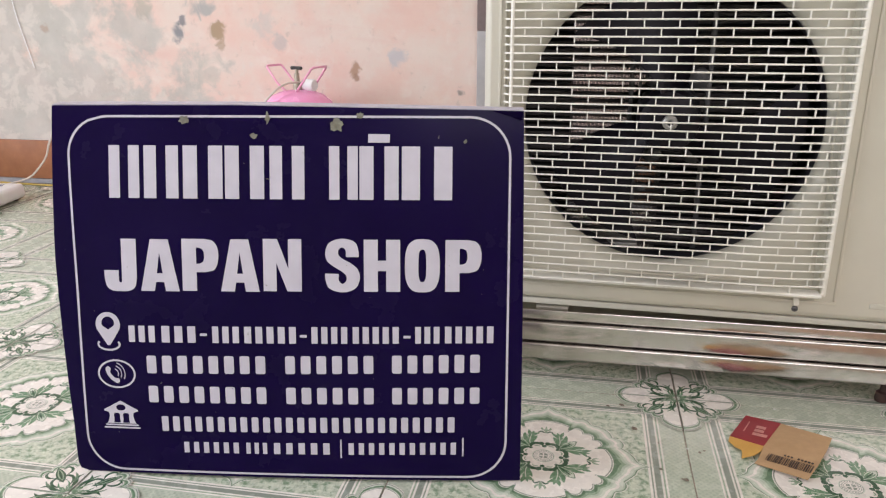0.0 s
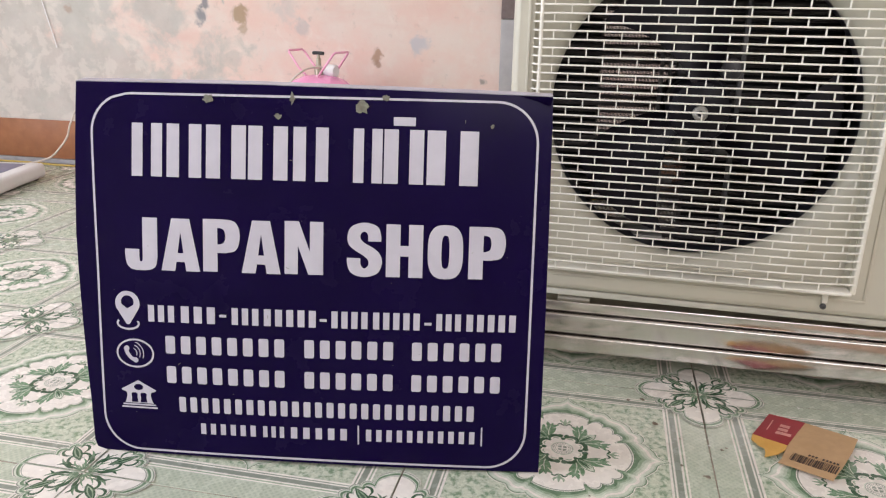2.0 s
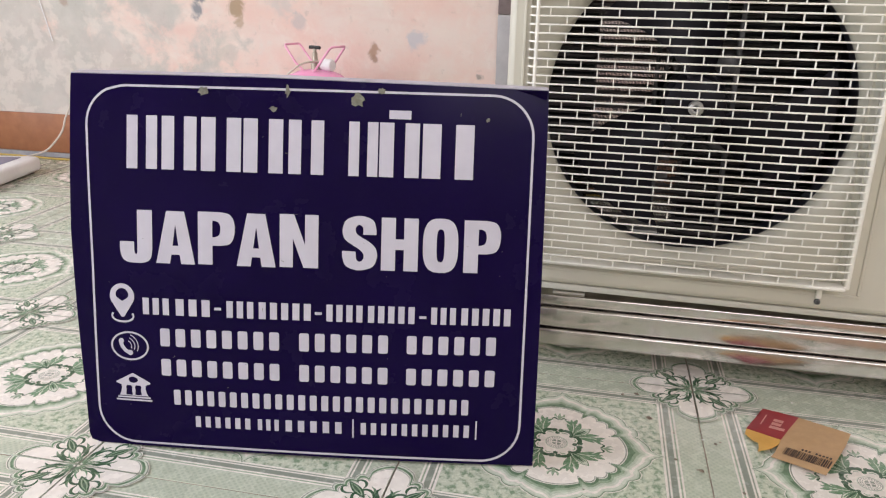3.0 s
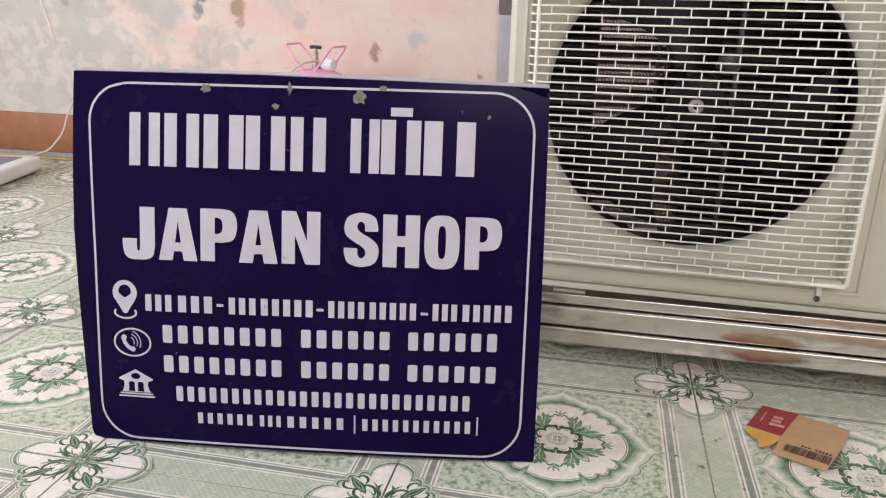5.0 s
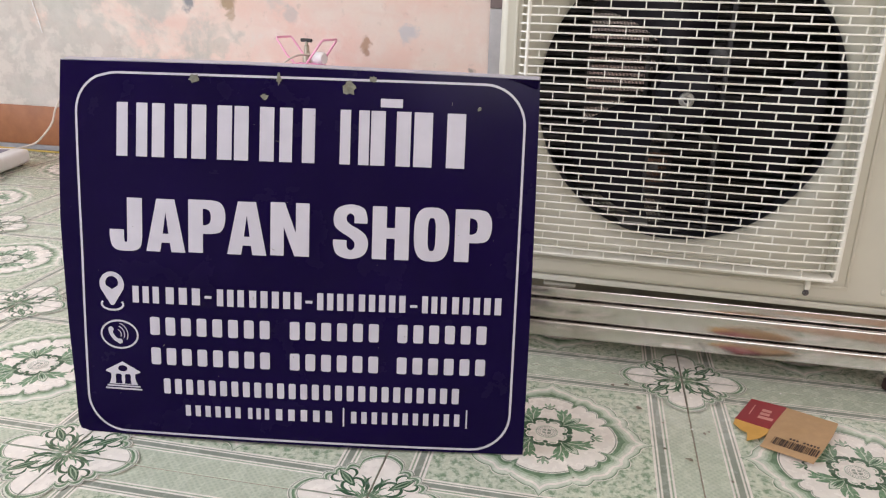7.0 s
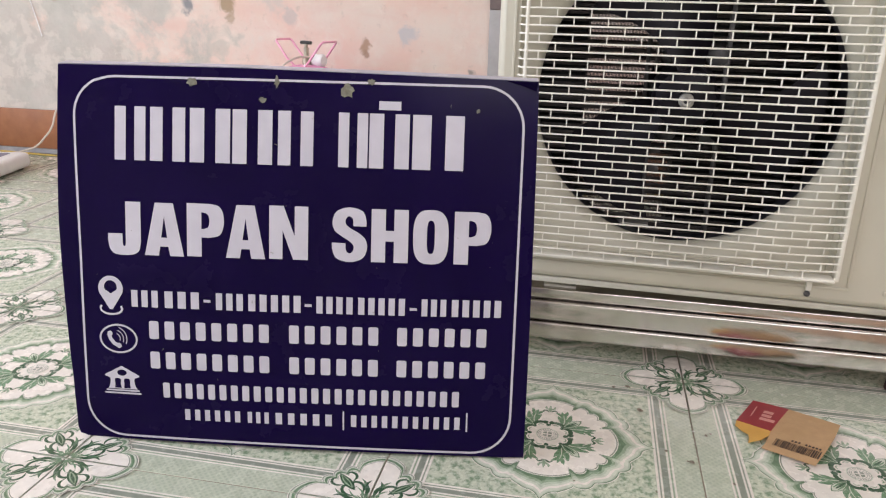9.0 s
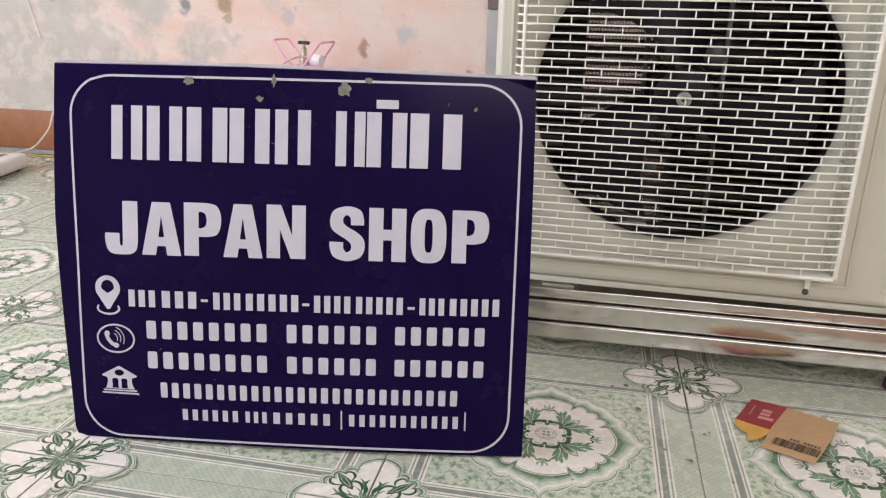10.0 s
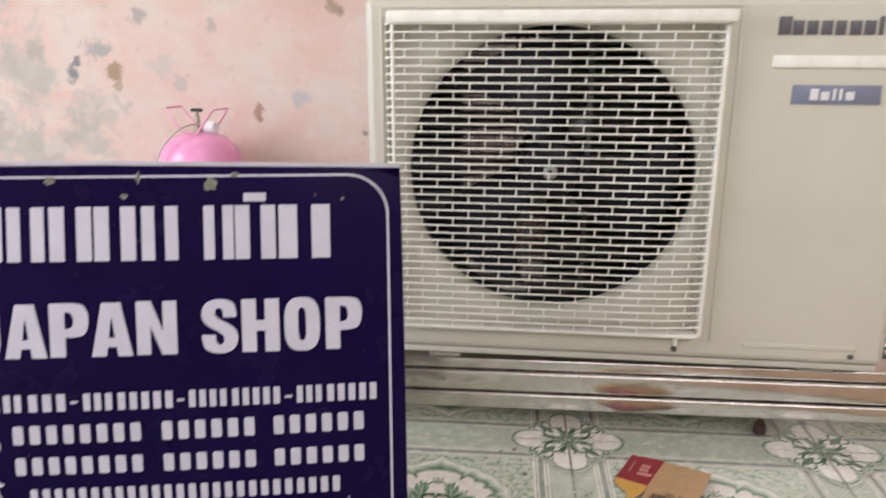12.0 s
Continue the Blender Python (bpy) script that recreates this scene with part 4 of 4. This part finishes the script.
cord = [(-2.075, 1.215, 1.10), (-2.085, 1.214, 0.80), (-2.078, 1.214, 0.62), (-2.062, 1.214, 0.525), (-2.047, 1.214, 0.46), (-2.036, 1.215, 0.405)]
tagged(mesh_object("hanging_cord", tube(bmesh.new(), spline(cord, 8), 0.0015, 6), M["white_plastic"], None, 60), "thin pale cord hanging loose down the wall", "cord")

# ---- torn carton flap on the tiles ----
carton = thing("torn_carton", "torn cardboard carton flap, red, orange and kraft brown, on the tiles", "cardboard")


def card(name, pts, mat, lift, label="", thick=0.0008):
    bm = bmesh.new()
    vs = [bm.verts.new((px_, py_, lift(px_, py_))) for px_, py_ in pts]
    f = bm.faces.new(vs)
    bmesh.ops.recalc_face_normals(bm, faces=[f])
    if f.normal.z < 0:
        f.normal_flip()
    bmesh.ops.triangulate(bm, faces=[f])
    bmesh.ops.solidify(bm, geom=bm.faces[:], thickness=thick)
    return part(name, bm, mat, carton, label, smooth=None)


def curl(px_, py_):
    return 0.0022 + 0.05 * (px_ - 0.06)


card("kraft_panel", [(0.143, -0.062), (0.172, -0.078), (0.204, -0.096), (0.188, -0.130), (0.168, -0.166), (0.145, -0.204), (0.112, -0.186), (0.085, -0.172), (0.092, -0.160), (0.098, -0.146), (0.105, -0.128), (0.122, -0.098)], M["kraft"], curl, "kraft brown panel")
card("red_panel", [(0.097, -0.043), (0.120, -0.052), (0.143, -0.062), (0.122, -0.098), (0.106, -0.127), (0.083, -0.115), (0.064, -0.104), (0.080, -0.075)], M["red"], lambda a, b: curl(a, b) + 0.0003, "red printed panel")
card("orange_strip", [(0.064, -0.104), (0.083, -0.115), (0.106, -0.127), (0.101, -0.139), (0.089, -0.152), (0.077, -0.158), (0.070, -0.162), (0.073, -0.150), (0.074, -0.140), (0.067, -0.133), (0.060, -0.118)], M["orange"], curl, "torn orange strip")


def on_card(o, e1, e2, a, b):
    return (o[0] + e1[0] * a + e2[0] * b, o[1] + e1[1] * a + e2[1] * b)


def print_bar(name, quad, mat):
    card(name, quad, mat, lambda a, b: curl(a, b) + 0.0007, "", 0.0002)


rng = random.Random(3)
o, e1, e2 = (0.100, -0.163), (0.052, -0.027), (0.010, 0.018)
a = 0.0
while a < 0.97:
    w = rng.choice((0.010, 0.016, 0.030))
    print_bar("barcode_bar", [on_card(o, e1, e2, *q) for q in ((a, 0), (a + w, 0), (a + w, 0.95), (a, 0.95))], M["ink"])
    a += w + rng.choice((0.012, 0.018, 0.026))
for k in range(9):
    if k != 3:
        a = 0.30 + 0.075 * k
        print_bar("text_bar", [on_card(o, e1, e2, *q) for q in ((a, 1.12), (a + 0.045, 1.12), (a + 0.045, 1.34), (a, 1.34))], M["ink"])
o, e1, e2 = (0.095, -0.098), (0.017, 0.035), (0.022, -0.009)
for k in range(3):
    a = 0.28 * k
    print_bar("text_bar", [on_card(o, e1, e2, *q) for q in ((a, 0), (a + 0.19, 0), (a + 0.19, 0.55 if k else 0.85), (a, 0.55 if k else 0.85))], M["red_ink"])
print_bar("text_bar", [on_card(o, e1, e2, *q) for q in ((0.1, -0.55), (0.9, -0.55), (0.9, -0.48), (0.1, -0.48))], M["red_ink"])

# ---- larger sheet of cardboard lying further out on the tiles ----
bm = bmesh.new()
vs = [bm.verts.new((px_, py_, 0.003)) for px_, py_ in ((0.185, -0.275), (0.235, -0.246), (0.42, -0.150), (0.64, -0.040), (0.80, -0.36), (0.36, -0.60))]
f = bm.faces.new(vs)
f.normal_update()
if f.normal.z < 0:
    f.normal_flip()
bmesh.ops.solidify(bm, geom=[f], thickness=0.002)
tagged(mesh_object("cardboard_sheet", bm, M["kraft_pale"]), "flat sheet of pinkish brown cardboard on the tiles", "cardboard")

# ---- red crate beyond the unit ----
crate = thing("plastic_crate", "red plastic crate with pale rims on the floor", "crate", (0.80, 0.52, 0.0), 6)
bm = bmesh.new()
box(bm, -0.15, 0.15, -0.20, -0.19, 0.004, 0.16, bevel=0.003)
box(bm, -0.15, 0.15, 0.19, 0.20, 0.004, 0.16, bevel=0.003)
box(bm, -0.15, -0.14, -0.1895, 0.1895, 0.004, 0.16, bevel=0.003)
box(bm, 0.14, 0.15, -0.1895, 0.1895, 0.004, 0.16, bevel=0.003)
box(bm, -0.1395, 0.1395, -0.1895, 0.1895, 0.004, 0.012)
part("walls", bm, M["red"], crate, "dull red plastic walls")
for za, zb in ((0.0, 0.018), (0.045, 0.060), (0.158, 0.172)):
    bm = bmesh.new()
    box(bm, -0.156, 0.156, -0.207, -0.2005, za, zb, bevel=0.002)
    box(bm, -0.156, -0.1505, -0.20, 0.20, za, zb, bevel=0.002)
    part("rim", bm, M["white_plastic"], crate, "pale rim")

# ---- crumbs and specks on the floor ----
rng = random.Random(11)


def crumb(px_, py_, r, mat, label):
    bm = bmesh.new()
    bmesh.ops.create_icosphere(bm, subdivisions=1, radius=r)
    for v in bm.verts:
        v.co *= rng.uniform(0.45, 0.95)
        v.co.z = max(-0.0, v.co.z * 0.35)
    o = mesh_object("crumb" if mat is M["crumb"] else "speck", bm, mat)
    o.location = (px_, py_, 0.0011)
    o.rotation_euler.z = rng.uniform(0, 6)
    tagged(o, label, "debris", "crumbs on the floor")


for px_, py_, r in ((0.016, -0.155, 0.004), (0.023, -0.149, 0.003), (-0.010, -0.225, 0.0055), (0.037, -0.262, 0.0035), (-0.109, -0.045, 0.0045), (-0.087, -0.039, 0.0065), (-0.071, -0.106, 0.007), (-0.039, -0.140, 0.003), (-0.042, -0.206, 0.0035), (-0.015, -0.224, 0.003), (-0.16, -0.30, 0.002), (-0.06, -0.30, 0.0022)):
    crumb(px_, py_, r, M["crumb"], "small brown crumb lying on the tiles")
for px_, py_, r in ((0.146, -0.009, 0.0028), (0.0, -0.148, 0.0028), (-0.19, 0.06, 0.002)):
    crumb(px_, py_, r, M["speck"], "tiny white speck lying on the tiles")


# ---- the floor's printed tiles, one mesh shared by all ----
T = 0.2
SLOTS = ["band", "field", "white", "line", "pale", "mid", "green", "deep", "soft", "haze"]
tb = bmesh.new()
PRINT = [0]


def level(layer):
    """Every printed shape lies a hair above the last."""
    PRINT[0] += 1
    return 0.00006 * layer + 0.0000012 * PRINT[0]


def poly(pts, slot, layer, centre=None):
    """A printed shape, star-shaped about its centre."""
    z = level(layer)
    c = centre or (sum(p[0] for p in pts) / len(pts), sum(p[1] for p in pts) / len(pts))
    vs = [tb.verts.new((p[0], p[1], z)) for p in pts]
    cv = tb.verts.new((c[0], c[1], z))
    for a, b in zip(vs, vs[1:] + vs[:1]):
        f = tb.faces.new((cv, a, b))
        f.material_index = SLOTS.index(slot)
        if f.normal.z < 0 or f.calc_area() and (a.co - cv.co).cross(b.co - cv.co).z < 0:
            f.normal_flip()


def stroke(pts, w0, w1, slot, layer, n=7, peak=0.4):
    """A printed scroll or leaf: a curve that swells and tapers."""
    c = spline([(p[0], p[1], 0) for p in pts], n)
    z = level(layer)
    prev = None
    for i, p in enumerate(c):
        t = i / (len(c) - 1)
        d = (c[min(i + 1, len(c) - 1)] - c[max(i - 1, 0)]).normalized()
        swell = (t / peak if t < peak else (1 - t) / (1 - peak))
        w = 1.22 * (w0 + (w1 - w0) * math.sin(min(1.0, swell) * math.pi / 2)) / 2
        cur = (tb.verts.new((p.x - d.y * w, p.y + d.x * w, z)), tb.verts.new((p.x + d.y * w, p.y - d.x * w, z)))
        if prev:
            f = tb.faces.new((prev[1], cur[1], cur[0], prev[0]))
            f.material_index = SLOTS.index(slot)
        prev = cur


def spun(k, pts):
    """Points turned by k quarter turns about the tile's middle."""
    c, s = ((1, 0), (0, 1), (-1, 0), (0, -1))[k % 4]
    return [(x * c - y * s, x * s + y * c) for x, y in pts]


def polar(fn, n=144, m=1.0, add=0.0):
    return [((fn(2 * math.pi * i / n) * m + add) * math.cos(2 * math.pi * i / n), (fn(2 * math.pi * i / n) * m + add) * math.sin(2 * math.pi * i / n)) for i in range(n)]


# body of the tile
H = T - 0.0009
box(tb, -H, H, -H, H, -0.008, 0.0, bevel=0.0006, seg=1)
# inner field and the three lines round it
F = 0.1415
poly([(F, F), (-F, F), (-F, -F), (F, -F)], "field", 1)
for k in range(4):
    for a, b, slot in ((0.1420, 0.1450, "white"), (0.1456, 0.1468, "line"), (0.1474, 0.1494, "white"), (0.1500, 0.1575, "line"), (0.1581, 0.1605, "white"), (0.1612, 0.1624, "soft"), (0.1632, 0.1656, "white")):
        poly(spun(k, [(a, -b), (b, -b), (b, b), (a, b)]), slot, 2)


def off_axis(t):
    """Degrees between a direction and the nearest axis of the tile."""
    return abs(((math.degrees(t) + 45) % 90) - 45)


def outer_shape(t):
    f = off_axis(t)
    if f < 20:
        return 0.1445 - 0.0275 * (f / 20) ** 0.6 - 0.004 * math.sin(math.pi * min(1, f / 9))
    if f < 34:
        return 0.1155 + 0.0085 * math.sin(math.pi * (f - 20) / 14) ** 0.7
    return 0.1150 + 0.0075 * math.sin(math.pi * (f - 34) / 22) ** 0.7


def white_shape(t):
    f = off_axis(t)
    if f < 23:
        return 0.0935 - 0.0045 * (f / 23) ** 2
    if f < 25.5:
        return 0.0780
    return 0.0840 + 0.0080 * abs(math.sin(math.pi * (f - 25.5) / 13.0)) ** 0.6


def between(k):
    return lambda t: k * outer_shape(t) + (1 - k) * white_shape(t)


poly(polar(outer_shape, 216, add=0.0012), "white", 3, (0, 0))
poly(polar(outer_shape, 216), "mid", 4, (0, 0))
for q, (k, slot) in enumerate(((0.955, "haze"), (0.89, "pale"), (0.76, "white"), (0.64, "pale"), (0.52, "haze"), (0.40, "soft"), (0.27, "mid"))):
    poly(polar(between(k), 216), slot, 5 + q, (0, 0))
poly(polar(white_shape, 216, add=0.0030), "white", 11, (0, 0))
poly(polar(white_shape, 216, add=0.0018), "line", 11.3, (0, 0))
poly(polar(white_shape, 216), "white", 11.6, (0, 0))


def dot(k, x, y, r, slot, layer, n=10):
    x, y = 0.84 * x, 0.84 * y
    poly(spun(k, [(x + r * math.cos(2 * math.pi * q / n), y + r * math.sin(2 * math.pi * q / n)) for q in range(n)]), slot, layer)


# flowers and leaves of the medallion
def ray(r, f):
    return (r * math.cos(radians(f)), r * math.sin(radians(f)))


for k in range(4):
    def leaf(pts, w, slot="green", layer=12, w0=0.0008, peak=0.4):
        stroke(spun(k, pts), w0, w * (1.05 if slot == "green" else 1.0), slot, layer, 6, peak)
    for s in (-1, 1):
        # lobed leaf between the axis and the bud on the diagonal
        leaf([ray(0.029, 37 * s), ray(0.041, 31 * s), ray(0.053, 23 * s), ray(0.066, 15 * s)], 0.0092, "green", 12, 0.0010, 0.45)
        for pts, w in (([(0.040, 30), (0.046, 20), (0.053, 13)], 0.0050), ([(0.050, 25), (0.057, 16), (0.061, 8)], 0.0046), ([(0.046, 29), (0.057, 30), (0.065, 28)], 0.0056),
                       ([(0.055, 23), (0.063, 22), (0.071, 21)], 0.0046), ([(0.036, 33), (0.042, 23), (0.045, 17)], 0.0036), ([(0.044, 31), (0.052, 34), (0.059, 33)], 0.0040)):
            leaf([ray(r, f * s) for r, f in pts], w, "green", 12, 0.0008, 0.45)
        leaf([ray(0.034, 36 * s), ray(0.045, 29 * s), ray(0.058, 20 * s)], 0.0013, "pale", 13)
        leaf([ray(0.048, 28 * s), ray(0.055, 28 * s), ray(0.062, 27 * s)], 0.0010, "pale", 13)
        leaf([ray(0.031, 40 * s), ray(0.041, 34 * s), ray(0.050, 27 * s)], 0.0014, "mid", 13)
        # knot on the axis: two lobes, and thick arms bent back round the middle ring
        leaf([(0.0275, 0.002 * s), (0.0315, 0.0095 * s), (0.0290, 0.0170 * s), (0.0225, 0.0195 * s), (0.0175, 0.0165 * s)], 0.0054, "deep", 14, 0.0012, 0.38)
        leaf([(0.0245, 0.0060 * s), (0.0255, 0.0110 * s), (0.0225, 0.0140 * s)], 0.0016, "soft", 14)
        dot(k, 0.0375, 0.0056 * s, 0.0044, "deep", 15)
        # small flower further out on the axis
        leaf([(0.0600, 0.001 * s), (0.0645, 0.0065 * s), (0.0610, 0.0110 * s)], 0.0026, "deep", 12)
        leaf([(0.0660, 0.001 * s), (0.0710, 0.0060 * s), (0.0760, 0.0065 * s)], 0.0030, "soft", 12)
    dot(k, 0.0295, 0.0, 0.0034, "deep", 15)
    leaf([(0.060, 0.0), (0.069, 0.0), (0.078, 0.0)], 0.0040, "soft", 13)
    # drop-shaped bud on the diagonal
    leaf([ray(0.026, 45), ray(0.038, 45), ray(0.050, 45), ray(0.0640, 45)], 0.0120, "mid", 13, 0.001, 0.66)
    leaf([ray(0.029, 45), ray(0.039, 45), ray(0.050, 45), ray(0.0615, 45)], 0.0098, "pale", 14, 0.001, 0.68)
    for f in (-4, 4):
        leaf([ray(0.031, 45), ray(0.043, 45 + f), ray(0.055, 45 + f * 0.8)], 0.0022, "green", 15)
    leaf([ray(0.032, 45), ray(0.043, 45), ray(0.055, 45)], 0.0028, "deep", 15, 0.0008, 0.6)
poly(polar(lambda t: 0.0158, 48), "pale", 16, (0, 0))
poly(polar(lambda t: 0.0146, 48), "line", 17, (0, 0))
poly(polar(lambda t: 0.0138, 48), "white", 18, (0, 0))
for q in range(22):
    a = 2 * math.pi * q / 22
    poly([(0.0118 * math.cos(a) + 0.0011 * math.cos(w * 1.05), 0.0118 * math.sin(a) + 0.0011 * math.sin(w * 1.05)) for w in range(6)], "line", 19)
poly(polar(lambda t: 0.0096, 40), "line", 19, (0, 0))
poly(polar(lambda t: 0.0089, 40), "white", 20, (0, 0))
for sx in (-1, 1):
    for sy in (-1, 1):
        poly([(sx * 0.0010, sy * 0.0010), (sx * 0.0066, sy * 0.0010), (sx * 0.0052, sy * 0.0052), (sx * 0.0010, sy * 0.0066)], "line", 21)


# quarter of the white cross in every corner
def petal(f):
    """Reach from the tile's corner at f degrees off its edge."""
    f = min(f, 90 - f)
    if f < 19:
        return 0.084 - 0.012 * (f / 19) ** 1.7
    if f < 24:
        return 0.072 - 0.014 * (f - 19) / 5
    return 0.058 + 0.007 * abs(math.sin(math.pi * (f - 24) / 14)) ** 0.7


def corner_shape(add):
    return [(0.0, 0.0)] + [((petal(f) + add) * math.cos(radians(f)), (petal(f) + add) * math.sin(radians(f))) for f in [90 * i / 45 for i in range(46)]]


def in_corner(k, pts):
    """From the corner's own space (edges along x and y) to the tile's, clear of the joint."""
    return spun(k, [(-H + max(0.0006, x), -H + max(0.0006, y)) for x, y in pts])


for k in range(4):
    for add, slot, layer in ((0.0125, "white", 22), (0.0115, "line", 23), (0.0098, "pale", 24), (0.0072, "mid", 25), (0.0040, "soft", 26), (0.0024, "white", 27), (0.0013, "line", 28), (0.0, "white", 29)):
        poly(in_corner(k, corner_shape(add)), slot, layer, in_corner(k, [(0.002, 0.002)])[0])

    def curl_(pts, w, slot="deep", layer=30):
        for flip in (False, True):
            q = [(y, x) if flip else (x, y) for x, y in pts]
            stroke(in_corner(k, q), 0.0005, 0.72 * w, slot, layer, 6)
    # a bud in each quarter, scrolls curling round it, leaves along the petals
    curl_([(0.012, 0.010), (0.024, 0.0095), (0.034, 0.015), (0.036, 0.024), (0.030, 0.028), (0.025, 0.024), (0.028, 0.019)], 0.0046, "deep")
    curl_([(0.036, 0.027), (0.045, 0.025), (0.052, 0.029), (0.053, 0.036), (0.048, 0.038)], 0.0044, "deep")
    curl_([(0.010, 0.004), (0.023, 0.0045), (0.034, 0.009), (0.043, 0.005)], 0.0066, "deep")
    curl_([(0.030, 0.010), (0.038, 0.012), (0.044, 0.018)], 0.0036, "mid")
    curl_([(0.010, 0.007), (0.019, 0.010), (0.026, 0.018)], 0.0030, "green")
    stroke(in_corner(k, [(0.020, 0.020), (0.032, 0.032), (0.048, 0.048)]), 0.0006, 0.0100, "deep", 32, 7, 0.55)
    stroke(in_corner(k, [(0.024, 0.024), (0.033, 0.033), (0.045, 0.045)]), 0.0006, 0.0060, "soft", 33, 7, 0.55)
    stroke(in_corner(k, [(0.026, 0.026), (0.034, 0.034), (0.043, 0.043)]), 0.0005, 0.0030, "deep", 34, 7, 0.55)
    for f in (10, 24, 38, 52, 66, 80):
        stroke(in_corner(k, [(0.004 * math.cos(radians(f)), 0.004 * math.sin(radians(f))), (0.018 * math.cos(radians(f)), 0.018 * math.sin(radians(f)))]), 0.0005, 0.0018, "mid", 33)

tile_mesh = bpy.data.meshes.new("tile")
tb.to_mesh(tile_mesh)
tb.free()
for s in SLOTS:
    tile_mesh.materials.append(TILE[s])
rng = random.Random(5)
for iy in range(-8, 3):
    for ix in range(-8, 6):
        cx, cy = -0.2 + 0.4 * ix + 0.4, 0.2 + 0.4 * iy
        if cx - 0.2 < X0 - 0.02 or cx + 0.2 > X1 + 0.02 or cy + 0.2 > Y1 or cy - 0.2 < Y0 - 0.02:
            continue
        o = new("tile", tile_mesh)
        o.parent = floor
        o.matrix_basis = pose(cx, cy, -0.0018 + rng.uniform(-0.0002, 0.0002), rng.uniform(-0.06, 0.06), rng.uniform(-0.06, 0.06), 90 * rng.randrange(4))
